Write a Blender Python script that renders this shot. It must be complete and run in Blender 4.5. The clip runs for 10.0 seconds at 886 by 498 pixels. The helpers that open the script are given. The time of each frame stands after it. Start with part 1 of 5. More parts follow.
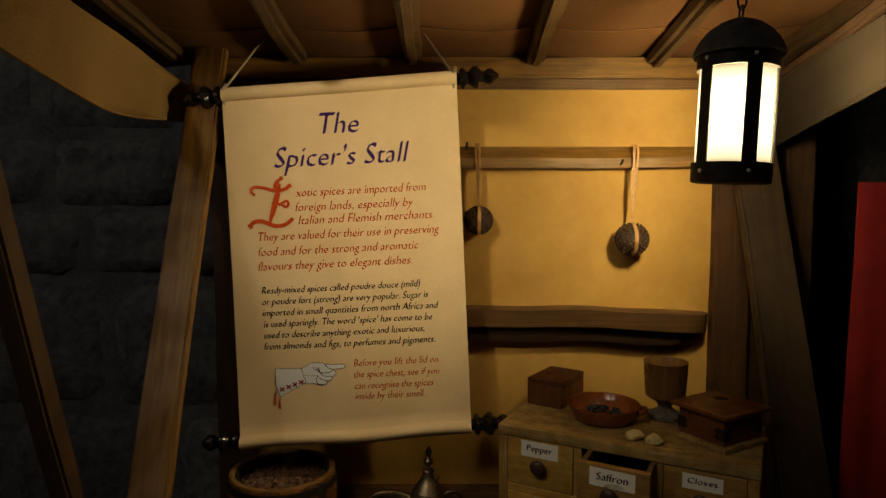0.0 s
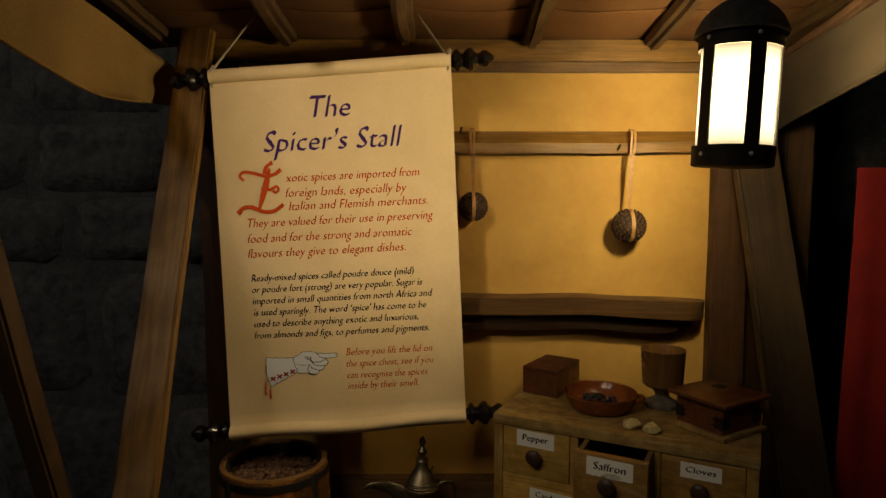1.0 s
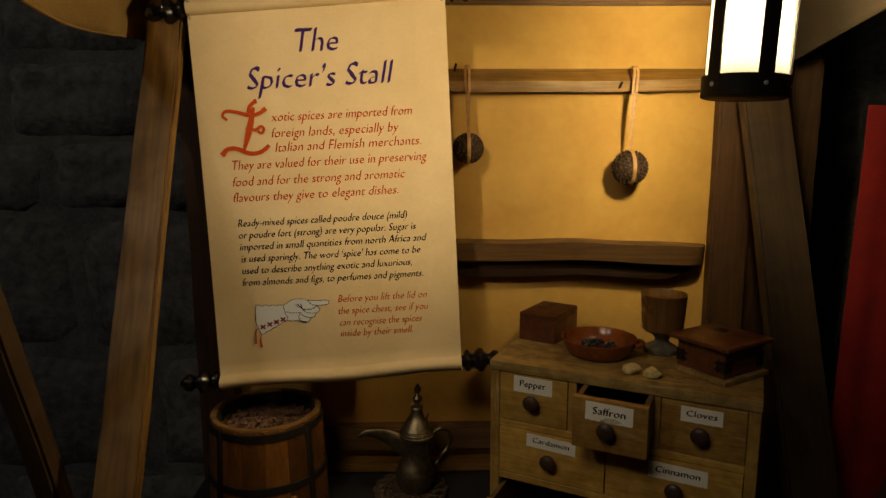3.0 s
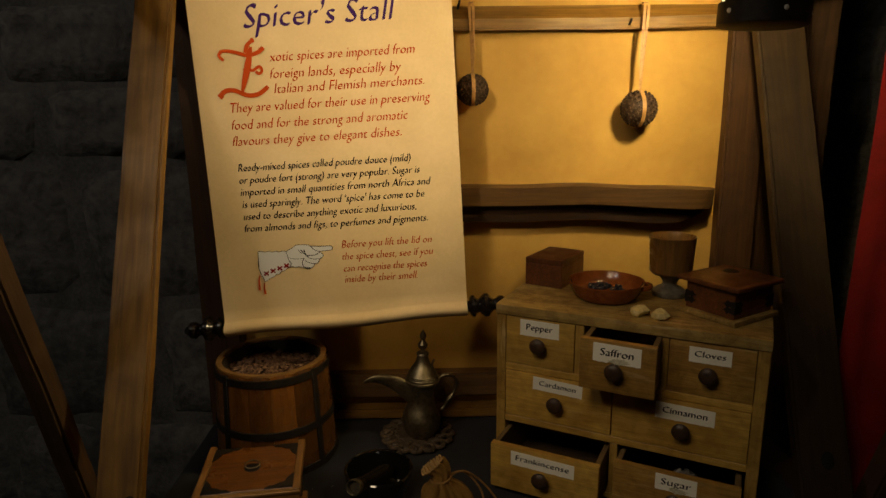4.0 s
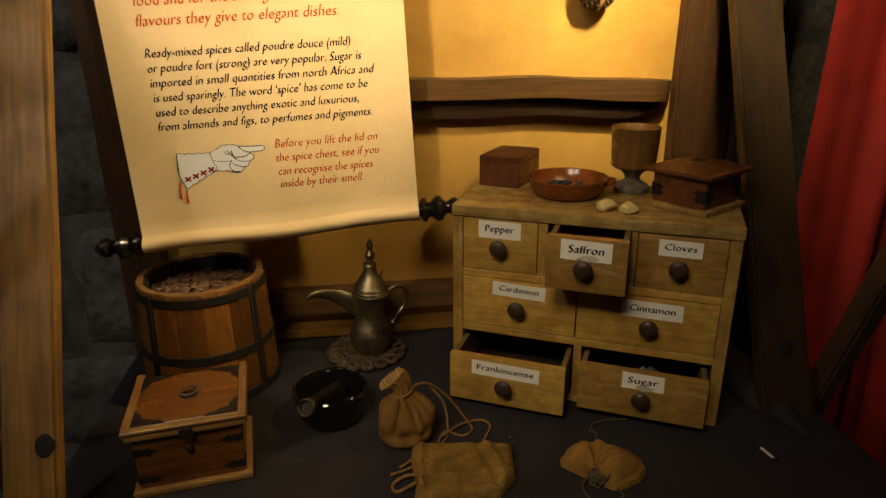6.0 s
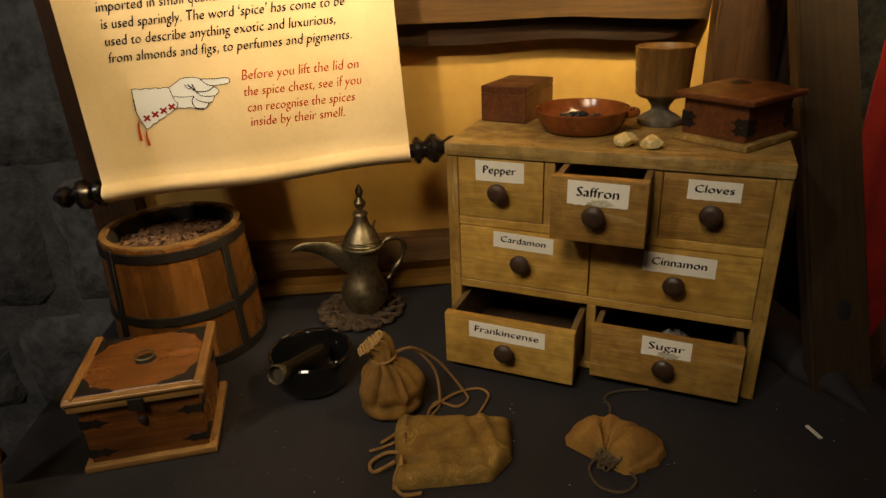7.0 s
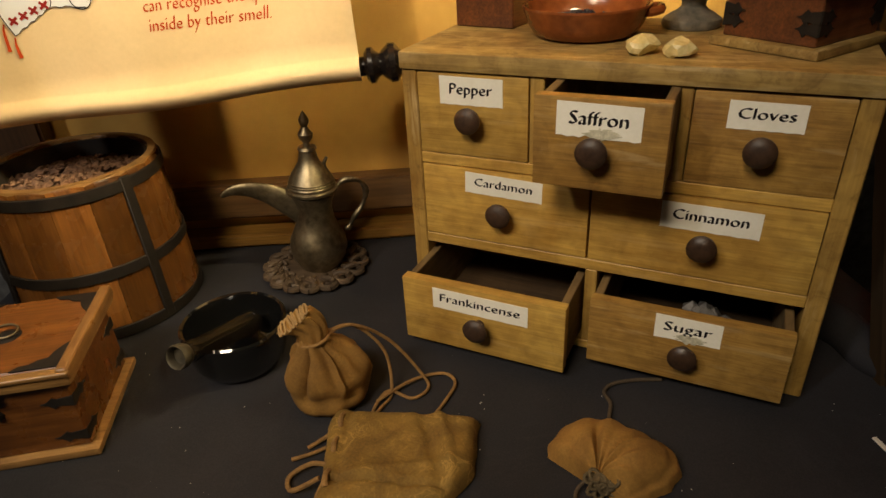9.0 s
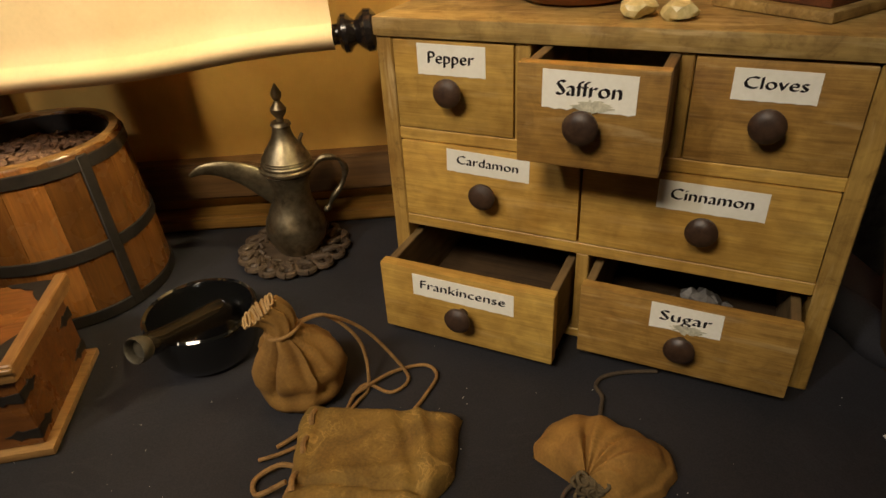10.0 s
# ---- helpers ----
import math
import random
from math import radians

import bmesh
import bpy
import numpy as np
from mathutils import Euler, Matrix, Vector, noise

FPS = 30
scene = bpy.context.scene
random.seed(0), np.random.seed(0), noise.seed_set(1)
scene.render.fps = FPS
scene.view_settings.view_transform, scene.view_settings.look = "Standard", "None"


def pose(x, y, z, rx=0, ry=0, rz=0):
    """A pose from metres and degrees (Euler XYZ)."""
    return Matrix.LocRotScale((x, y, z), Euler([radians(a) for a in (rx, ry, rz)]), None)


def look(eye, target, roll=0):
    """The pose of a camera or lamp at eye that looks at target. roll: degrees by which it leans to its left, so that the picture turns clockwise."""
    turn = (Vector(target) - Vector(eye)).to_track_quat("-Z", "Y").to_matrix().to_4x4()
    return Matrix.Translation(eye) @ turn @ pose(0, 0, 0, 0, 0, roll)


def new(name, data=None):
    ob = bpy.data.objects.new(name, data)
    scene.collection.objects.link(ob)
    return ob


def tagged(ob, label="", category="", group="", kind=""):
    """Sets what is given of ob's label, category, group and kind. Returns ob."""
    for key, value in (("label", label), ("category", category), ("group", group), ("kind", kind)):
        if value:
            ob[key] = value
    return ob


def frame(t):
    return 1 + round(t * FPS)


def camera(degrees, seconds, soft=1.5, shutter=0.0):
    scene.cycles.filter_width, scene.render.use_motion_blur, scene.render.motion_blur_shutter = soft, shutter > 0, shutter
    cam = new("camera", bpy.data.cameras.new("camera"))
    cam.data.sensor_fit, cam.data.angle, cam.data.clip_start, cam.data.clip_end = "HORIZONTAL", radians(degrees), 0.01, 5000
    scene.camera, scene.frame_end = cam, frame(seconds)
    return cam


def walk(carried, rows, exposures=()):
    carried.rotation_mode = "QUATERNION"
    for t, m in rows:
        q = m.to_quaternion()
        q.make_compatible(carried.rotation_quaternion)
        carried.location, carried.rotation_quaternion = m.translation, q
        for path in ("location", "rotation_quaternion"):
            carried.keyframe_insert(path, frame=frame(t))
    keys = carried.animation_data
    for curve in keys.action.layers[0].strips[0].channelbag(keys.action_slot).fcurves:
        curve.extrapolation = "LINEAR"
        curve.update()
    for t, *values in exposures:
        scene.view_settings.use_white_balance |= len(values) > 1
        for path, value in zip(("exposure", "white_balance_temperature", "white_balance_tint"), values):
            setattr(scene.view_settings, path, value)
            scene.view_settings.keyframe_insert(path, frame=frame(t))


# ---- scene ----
cam = camera(70.0, 10.0)
PATH = [
    (0, (0.003, -0.034, 1.547), (-0.003, 1.961, 1.401), -0.0),
    (0.5, (0.004, -0.022, 1.544), (0.008, 1.972, 1.385), -0.1),
    (1, (0.0, -0.011, 1.54), (0.018, 1.981, 1.361), -0.0),
    (1.5, (0.004, 0.003, 1.532), (0.026, 1.992, 1.315), -0.0),
    (2, (-0.001, 0.012, 1.527), (0.032, 1.997, 1.283), 0.1),
    (3.5, (-0.006, 0.035, 1.503), (0.039, 1.998, 1.127), -0.3),
    (4, (-0.01, 0.041, 1.486), (0.027, 1.99, 1.042), -0.7),
    (4.5, (-0.014, 0.048, 1.472), (0.076, 1.981, 0.966), -0.6),
    (5, (-0.031, 0.063, 1.461), (0.132, 1.978, 0.907), -0.8),
    (5.5, (-0.054, 0.089, 1.445), (0.198, 1.978, 0.838), -0.6),
    (5.7, (-0.058, 0.101, 1.436), (0.225, 1.978, 0.806), -0.5),
    (6.8, (0.014, 0.207, 1.378), (0.174, 2.045, 0.605), -1.9),
    (7, (0.032, 0.229, 1.369), (0.158, 2.057, 0.567), -2.5),
    (7.5, (0.063, 0.276, 1.345), (0.128, 2.083, 0.49), -3.3),
    (8, (0.088, 0.324, 1.329), (0.121, 2.114, 0.436), -3.1),
    (8.5, (0.096, 0.363, 1.316), (0.11, 2.137, 0.393), -2.9),
    (9, (0.114, 0.405, 1.297), (0.151, 2.15, 0.32), -3.3),
    (9.5, (0.127, 0.436, 1.285), (0.159, 2.159, 0.27), -3.6),
    (10, (0.134, 0.447, 1.279), (0.166, 2.155, 0.239), -3.6),
]
EXPOSURES = [(0.0, -0.36, 6500, 10), (2.0, -0.24, 6500, 10), (3.5, -0.02, 6750, 10), (4.5, 0.34, 7000, 10), (5.5, 0.86, 7000, 10), (7.0, 1.62, 6650, 10),
             (8.0, 1.93, 6450, 10), (9.0, 2.14, 6250, 10), (10.0, 2.3, 6100, 10)]
walk(cam, [(t, look(eye, target, roll)) for t, eye, target, roll in PATH], EXPOSURES)

# ---- light ----
world = bpy.data.worlds.new("world")
world.use_nodes = True
world.node_tree.nodes["Background"].inputs["Color"].default_value = (0.9, 0.7, 0.5, 1)
world.node_tree.nodes["Background"].inputs["Strength"].default_value = 0.028
scene.world = world
LANTERN_GLOW = 410.0
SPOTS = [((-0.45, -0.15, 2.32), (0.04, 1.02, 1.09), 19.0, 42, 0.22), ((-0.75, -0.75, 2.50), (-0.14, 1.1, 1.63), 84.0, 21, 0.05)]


def lamp(name, kind, at, to, watts, size, colour):
    data = bpy.data.lights.new(name, kind)
    data.energy, data.color = watts, colour
    if kind == "AREA":
        data.shape, data.size = "DISK", size
    else:
        data.shadow_soft_size = size
    ob = new(name, data)
    ob.matrix_world = look(at, to)
    return ob


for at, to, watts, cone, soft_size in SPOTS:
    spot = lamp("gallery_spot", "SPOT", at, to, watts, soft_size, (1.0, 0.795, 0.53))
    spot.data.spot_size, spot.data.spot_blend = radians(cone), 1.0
# unseen fill lamp, added to lift the dark stones at the left
FILL_LIGHT = (-1.55, -0.45, 2.86)
lamp("gallery_ceiling_lamp", "AREA", FILL_LIGHT, (-0.75, 1.35, 1.45), 3.8, 0.22, (1.0, 0.91, 0.80))

# ---- materials ----


def material(name, rough=0.6, metal=0.0):
    m = bpy.data.materials.new(name)
    m.use_nodes = True
    nt = m.node_tree
    b = nt.nodes["Principled BSDF"]
    b.inputs["Roughness"].default_value, b.inputs["Metallic"].default_value = rough, metal
    return m, nt, b


def coords(nt, scale, kind="Object"):
    tc, mp = nt.nodes.new("ShaderNodeTexCoord"), nt.nodes.new("ShaderNodeMapping")
    mp.inputs["Scale"].default_value = scale
    nt.links.new(tc.outputs[kind], mp.inputs["Vector"])
    return mp.outputs["Vector"]


def noise_node(nt, vec, scale, detail=6.0, dist=0.0, rough=0.55):
    n = nt.nodes.new("ShaderNodeTexNoise")
    n.inputs["Scale"].default_value, n.inputs["Detail"].default_value = scale, detail
    n.inputs["Distortion"].default_value, n.inputs["Roughness"].default_value = dist, rough
    nt.links.new(vec, n.inputs["Vector"])
    return n.outputs["Fac"]


def ramp(nt, fac, *stops):
    r = nt.nodes.new("ShaderNodeValToRGB")
    els = r.color_ramp.elements
    while len(els) < len(stops):
        els.new(0.5)
    for e, (p, c) in zip(els, stops):
        e.position, e.color = p, (*c, 1)
    nt.links.new(fac, r.inputs["Fac"])
    return r.outputs["Color"]


def mix(nt, fac, a, b, how="MIX"):
    n = nt.nodes.new("ShaderNodeMix")
    n.data_type, n.blend_type = "RGBA", how
    for sock, val in ((n.inputs[0], fac), (n.inputs[6], a), (n.inputs[7], b)):
        if isinstance(val, (int, float)):
            sock.default_value = val
        elif isinstance(val, tuple):
            sock.default_value = (*val, 1)
        else:
            nt.links.new(val, sock)
    return n.outputs[2]


def bump(nt, b, height, strength=0.3, distance=0.002):
    n = nt.nodes.new("ShaderNodeBump")
    n.inputs["Strength"].default_value, n.inputs["Distance"].default_value = strength, distance
    nt.links.new(height, n.inputs["Height"])
    nt.links.new(n.outputs["Normal"], b.inputs["Normal"])


def by_object(nt, colour, low=0.8, high=1.15):
    info, mr = nt.nodes.new("ShaderNodeObjectInfo"), nt.nodes.new("ShaderNodeMapRange")
    mr.inputs["To Min"].default_value, mr.inputs["To Max"].default_value = low, high
    nt.links.new(info.outputs["Random"], mr.inputs["Value"])
    hsv = nt.nodes.new("ShaderNodeHueSaturation")
    nt.links.new(mr.outputs["Result"], hsv.inputs["Value"])
    nt.links.new(colour, hsv.inputs["Color"])
    return hsv.outputs["Color"]


def wood(name, dark, light, axis="x", rough=0.5, fine=1.0, stain=0.35, relief=0.25, vary=(0.8, 1.15), wear=0.0):
    m, nt, b = material(name, rough)
    sc = [28.0 * fine] * 3
    sc["xyz".index(axis)] = 1.6 * fine
    vec = coords(nt, sc)
    g = noise_node(nt, vec, 1.6, 8, 1.2)
    f = noise_node(nt, vec, 7.0, 4, 0.3)
    c = ramp(nt, g, (0.3, dark), (0.52, tuple((p + q) / 2 for p, q in zip(dark, light))), (0.72, light))
    c = mix(nt, 0.35, c, ramp(nt, f, (0.35, dark), (0.65, light)))
    s = noise_node(nt, coords(nt, (1, 1, 1)), 14.0 * fine, 5, 0.4)
    c = mix(nt, stain, c, ramp(nt, s, (0.38, (0.35, 0.3, 0.25)), (0.6, (1.0, 1.0, 1.0))), "MULTIPLY")
    if wear:                              # rubbed pale streaks, grime and small dark dents
        rub = noise_node(nt, coords(nt, (5, 40, 40) if axis == "x" else (40, 40, 5)), 2.2, 6, 0.8)
        c = mix(nt, ramp(nt, rub, (0.56, (0, 0, 0)), (0.70, (wear, wear, wear))), c, (0.72, 0.55, 0.28))
        patina = noise_node(nt, coords(nt, (1, 1, 1)), 9.0, 3, 0.6)
        c = mix(nt, 0.75, c, ramp(nt, patina, (0.32, (0.62, 0.50, 0.36)), (0.50, (0.95, 0.90, 0.82)), (0.66, (1.08, 1.08, 1.02))), "MULTIPLY")
        dirt = noise_node(nt, coords(nt, (1, 1, 1)), 38.0, 8, 1.5, 0.7)
        c = mix(nt, wear, c, ramp(nt, dirt, (0.30, (0.22, 0.14, 0.07)), (0.47, (1, 1, 1))), "MULTIPLY")
    nt.links.new(by_object(nt, c, *vary), b.inputs["Base Color"])
    r = ramp(nt, s, (0.3, (rough + 0.15,) * 3), (0.7, (max(rough - 0.1, 0.1),) * 3))
    nt.links.new(r, b.inputs["Roughness"])
    bump(nt, b, g, relief, 0.0012)
    return m


def mottled(name, a, c, scale=20.0, rough=0.7, relief=0.3, fine=160.0, metal=0.0, depth=0.002, spread=(0.35, 0.65), grain=0.3, scuff=0.0):
    m, nt, b = material(name, rough, metal)
    v = coords(nt, (1, 1, 1))
    n1, n2 = noise_node(nt, v, scale, 6, 0.3), noise_node(nt, v, fine, 4)
    col = ramp(nt, n1, (spread[0], a), (spread[1], c))
    col = mix(nt, grain, col, ramp(nt, n2, (0.3, tuple(x * 0.6 for x in a)), (0.7, tuple(min(x * 1.25, 1) for x in c))))
    if scuff:                             # thin rubbed creases and paler worn patches
        thin = noise_node(nt, v, scale * 1.3, 5, 1.6, 0.6)
        line = ramp(nt, thin, (0.47, (0, 0, 0)), (0.50, (scuff,) * 3), (0.53, (0, 0, 0)))
        patch = noise_node(nt, v, scale * 0.7, 3, 0.8)
        pale = tuple(min(x * 1.5 + 0.02, 1) for x in c)
        col = mix(nt, mix(nt, 1.0, line, ramp(nt, patch, (0.45, (0.1, 0.1, 0.1)), (0.62, (1, 1, 1))), "MULTIPLY"), col, pale)
        col = mix(nt, scuff * 0.6, col, ramp(nt, patch, (0.36, (0.55, 0.48, 0.40)), (0.52, (1, 1, 1))), "MULTIPLY")
    nt.links.new(by_object(nt, col, 0.88, 1.1), b.inputs["Base Color"])
    bump(nt, b, mix(nt, 0.5, n1, n2), relief, depth)
    return m


def plain(name, colour, rough=0.5, metal=0.0, coat=0.0):
    m, nt, b = material(name, rough, metal)
    b.inputs["Base Color"].default_value = (*colour, 1)
    b.inputs["Coat Weight"].default_value = coat
    n = noise_node(nt, coords(nt, (1, 1, 1)), 90.0, 4)
    bump(nt, b, n, 0.08, 0.001)
    return m


PINE = wood("aged_pine", (0.43, 0.252, 0.050), (0.70, 0.455, 0.110), "x", 0.45, 3.4, 0.28, 0.2, (0.86, 1.1), 0.20)
PINE_TOP = wood("dusty_pine", (0.29, 0.185, 0.050), (0.53, 0.365, 0.118), "x", 0.62, 2.6, 0.5, 0.25, (0.9, 1.1), 0.45)
PINE_BROWN = wood("brown_aged_pine", (0.25, 0.134, 0.029), (0.53, 0.320, 0.080), "x", 0.5, 3.4, 0.35, 0.3, (0.92, 1.08), 0.3)
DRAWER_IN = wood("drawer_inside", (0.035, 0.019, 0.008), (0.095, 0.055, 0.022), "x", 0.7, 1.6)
OAK = wood("oak_post", (0.120, 0.058, 0.011), (0.370, 0.195, 0.040), "z", 0.5, 0.8, 0.45, 0.5)
OAK_X = wood("oak_beam", (0.13, 0.064, 0.011), (0.37, 0.195, 0.038), "x", 0.5, 1.0, 0.3)
DARK_Z = wood("dark_stained_post", (0.045, 0.024, 0.012), (0.13, 0.07, 0.032), "z", 0.55, 1.0, 0.3)
DARK_X = wood("dark_stained_shelf", (0.085, 0.042, 0.014), (0.22, 0.118, 0.040), "x", 0.5, 1.0, 0.3)
SHADED_APRON = wood("shaded_apron", (0.016, 0.008, 0.004), (0.050, 0.024, 0.010), "x", 0.5, 1.0, 0.3)
RED_WOOD = wood("reddish_wood", (0.060, 0.019, 0.007), (0.205, 0.070, 0.022), "x", 0.4, 2.4, 0.35)
CHESTNUT = wood("polished_chestnut", (0.095, 0.031, 0.006), (0.285, 0.105, 0.021), "x", 0.3, 2.0, 0.3)
CHESTNUT_PALE = wood("pale_moulding", (0.21, 0.105, 0.030), (0.43, 0.240, 0.078), "x", 0.36, 2.0, 0.3)
STAVE = wood("barrel_stave", (0.105, 0.036, 0.007), (0.30, 0.124, 0.026), "z", 0.24, 1.8, 0.25, 0.25, (0.5, 1.35))
CARVED = wood("carved_coaster", (0.042, 0.026, 0.015), (0.115, 0.078, 0.045), "x", 0.6, 3.0, 0.4)
KNOB = wood("dark_knob", (0.028, 0.014, 0.008), (0.075, 0.04, 0.022), "y", 0.48, 2.0, 0.2)
GOBLET_WOOD = wood("turned_goblet_wood", (0.115, 0.056, 0.014), (0.29, 0.150, 0.042), "z", 0.3, 1.6, 0.2)
EBONY = plain("black_lacquer", (0.012, 0.009, 0.008), 0.22, 0, 0.5)
IRON = mottled("black_iron", (0.008, 0.006, 0.005), (0.023, 0.017, 0.012), 60, 0.62, 0.25, metal=0.25)
DUSTY_IRON = mottled("dusty_iron", (0.050, 0.047, 0.042), (0.115, 0.108, 0.098), 45, 0.8, 0.25, metal=0.1)
BRASS = mottled("tarnished_brass", (0.100, 0.077, 0.046), (0.32, 0.26, 0.160), 35, 0.42, 0.25, metal=0.9)
PEWTER = mottled("grey_patina", (0.10, 0.09, 0.07), (0.24, 0.21, 0.16), 60, 0.45, 0.2, metal=0.2)
PLASTER = mottled("ochre_plaster", (0.50, 0.275, 0.052), (0.64, 0.385, 0.088), 4, 0.75, 0.30, 60, depth=0.004, grain=0.08)
STONE = mottled("dark_stone", (0.075, 0.072, 0.070), (0.20, 0.195, 0.185), 11, 0.85, 1.0, 48, depth=0.010, spread=(0.38, 0.62), grain=0.5)
MORTAR_JOINT = mottled("lime_mortar", (0.085, 0.083, 0.080), (0.20, 0.195, 0.185), 14, 0.9, 0.5, 120)
CLOTH = mottled("black_table_cloth", (0.008, 0.0076, 0.0098), (0.0205, 0.0196, 0.0250), 7, 0.85, 0.5, 700, depth=0.0008, spread=(0.38, 0.62), grain=0.55, scuff=0.12)
CANVAS = mottled("ochre_canvas", (0.20, 0.115, 0.030), (0.33, 0.20, 0.062), 7, 0.85, 0.2, 400, depth=0.001)
ROOF_CLOTH = mottled("orange_brown_canvas", (0.130, 0.054, 0.013), (0.225, 0.100, 0.026), 5, 0.85, 0.2, 400, depth=0.001)
RED_CLOTH = mottled("red_cloth", (0.17, 0.004, 0.004), (0.27, 0.007, 0.006), 12, 0.8, 0.2, 500, depth=0.0008)
PARCHMENT = mottled("cream_parchment", (0.70, 0.525, 0.285), (0.80, 0.615, 0.360), 9, 0.6, 0.04, 200, depth=0.0006, spread=(0.3, 0.7), grain=0.06)
PAPER = mottled("yellowed_card", (0.85, 0.82, 0.70), (0.92, 0.89, 0.79), 30, 0.55, 0.05, 300, depth=0.0004, grain=0.1)
SUEDE = mottled("tan_suede", (0.17, 0.081, 0.013), (0.38, 0.202, 0.039), 20, 0.85, 0.5, 420, depth=0.001, spread=(0.3, 0.7), grain=0.18, scuff=0.45)
SUEDE_B = mottled("olive_tan_suede", (0.145, 0.082, 0.012), (0.290, 0.170, 0.029), 30, 0.85, 0.6, 420, depth=0.0014, spread=(0.25, 0.75), grain=0.28, scuff=0.8)
CORD = mottled("leather_cord", (0.18, 0.092, 0.024), (0.34, 0.190, 0.056), 80, 0.8, 0.3, 500)
DARK_CORD = mottled("dark_cord", (0.045, 0.03, 0.017), (0.10, 0.07, 0.04), 80, 0.8, 0.3, 500)
STRING = mottled("pale_string", (0.30, 0.24, 0.16), (0.48, 0.40, 0.28), 200, 0.9, 0.4, 900)
GLAZE = plain("black_glaze", (0.006, 0.006, 0.006), 0.06, 0, 1.0)
PESTLE_GLAZE = mottled("brown_black_glaze", (0.005, 0.0045, 0.004), (0.014, 0.011, 0.007), 50, 0.14, 0.2)
PESTLE_RIM = mottled("worn_pestle_rim", (0.028, 0.023, 0.015), (0.075, 0.062, 0.038), 60, 0.5, 0.3)
TERRACOTTA = mottled("glazed_terracotta", (0.14, 0.038, 0.010), (0.25, 0.072, 0.017), 18, 0.2, 0.08, 120)
SPICE = mottled("dried_spice", (0.045, 0.021, 0.012), (0.30, 0.165, 0.095), 130, 0.7, 0.4, 300)
SEEDS = mottled("dark_seeds", (0.012, 0.011, 0.016), (0.05, 0.045, 0.055), 60, 0.5, 0.4, 300)
CLOVE_BALL = mottled("clove_studs", (0.025, 0.013, 0.006), (0.11, 0.06, 0.028), 120, 0.7, 0.5, 500)
RIBBON = mottled("tan_ribbon", (0.36, 0.18, 0.055), (0.54, 0.30, 0.10), 60, 0.45, 0.1, 400)
RESIN = mottled("amber_resin", (0.58, 0.46, 0.17), (0.80, 0.69, 0.36), 70, 0.25, 0.5, 200)
LUMP_SUGAR = mottled("grey_lump_sugar", (0.07, 0.064, 0.058), (0.20, 0.185, 0.17), 90, 0.5, 0.4, 300)
CHALK = plain("white_splinter", (0.75, 0.70, 0.62), 0.6)
INK_PURPLE = plain("purple_ink", (0.055, 0.018, 0.120), 0.6)
INK_RED = plain("red_ink", (0.54, 0.072, 0.012), 0.6)
INK_BLACK = plain("black_ink", (0.014, 0.011, 0.012), 0.6)
PRINT_WHITE = plain("printed_white", (0.76, 0.77, 0.77), 0.6)
FLOOR_STONE = mottled("flagstone", (0.07, 0.06, 0.05), (0.14, 0.12, 0.10), 5, 0.8, 0.4, 60)
PAINT_DARK = mottled("dark_painted_wall", (0.035, 0.03, 0.03), (0.06, 0.052, 0.05), 4, 0.85, 0.2, 80)

# near-black that paints the shade inside the tub
TUB_SHADE = mottled("tub_shade", (0.010, 0.007, 0.005), (0.032, 0.020, 0.012), 30, 0.8, 0.3, 160)
OAKRED = wood("reddish_oak_post", (0.050, 0.022, 0.008), (0.125, 0.058, 0.019), "z", 0.55, 1.0, 0.3)
OAK_Z2 = wood("oak_rafter_grain", (0.05, 0.027, 0.009), (0.14, 0.078, 0.028), "z", 0.55, 1.0, 0.3)
PINE_Z = wood("aged_pine_upright", (0.34, 0.195, 0.042), (0.61, 0.395, 0.104), "z", 0.5, 2.0, 0.35, 0.3, (0.85, 1.12), 0.55)
DRAWER_SIDE = wood("drawer_tray_wood", (0.16, 0.10, 0.036), (0.34, 0.22, 0.09), "y", 0.65, 1.4, 0.5)
CHESTNUT_PALE_Y = wood("pale_moulding_side", (0.18, 0.082, 0.023), (0.37, 0.190, 0.058), "y", 0.36, 2.0, 0.3)
SUEDE_PALE = mottled("pale_suede", (0.26, 0.15, 0.05), (0.42, 0.27, 0.11), 30, 0.9, 0.4, 420)
DARK_SUEDE = mottled("dark_suede", (0.06, 0.042, 0.018), (0.16, 0.115, 0.055), 40, 0.9, 0.4, 420)
SCUFF = mottled("scuffed_paper", (0.42, 0.40, 0.29), (0.72, 0.68, 0.53), 160, 0.7, 0.3, 500)
# darker copy of the ochre canvas, with the right side's shade in its colour
CANVAS_SHADED = mottled("shaded_canvas", (0.024, 0.016, 0.007), (0.052, 0.034, 0.014), 7, 0.9, 0.2, 400, depth=0.001)
# oak darkened to hold the shade on the right leg
OAK_SHADED = wood("shaded_oak_leg", (0.026, 0.014, 0.005), (0.066, 0.037, 0.013), "z", 0.6, 1.0, 0.3)
INK_TRIM = plain("dark_red_ink", (0.26, 0.02, 0.015), 0.6)
# near-white base colour paints the glint of lamps on the rivets
RIVET_GLINT = plain("rivet_glint", (0.86, 0.84, 0.78), 0.35, 0.2)

for _m in (INK_PURPLE, INK_RED, INK_BLACK, INK_TRIM, PRINT_WHITE, PARCHMENT):
    _m.node_tree.nodes["Principled BSDF"].inputs["Specular IOR Level"].default_value = 0.12
    _m.node_tree.nodes["Principled BSDF"].inputs["Roughness"].default_value = 0.85

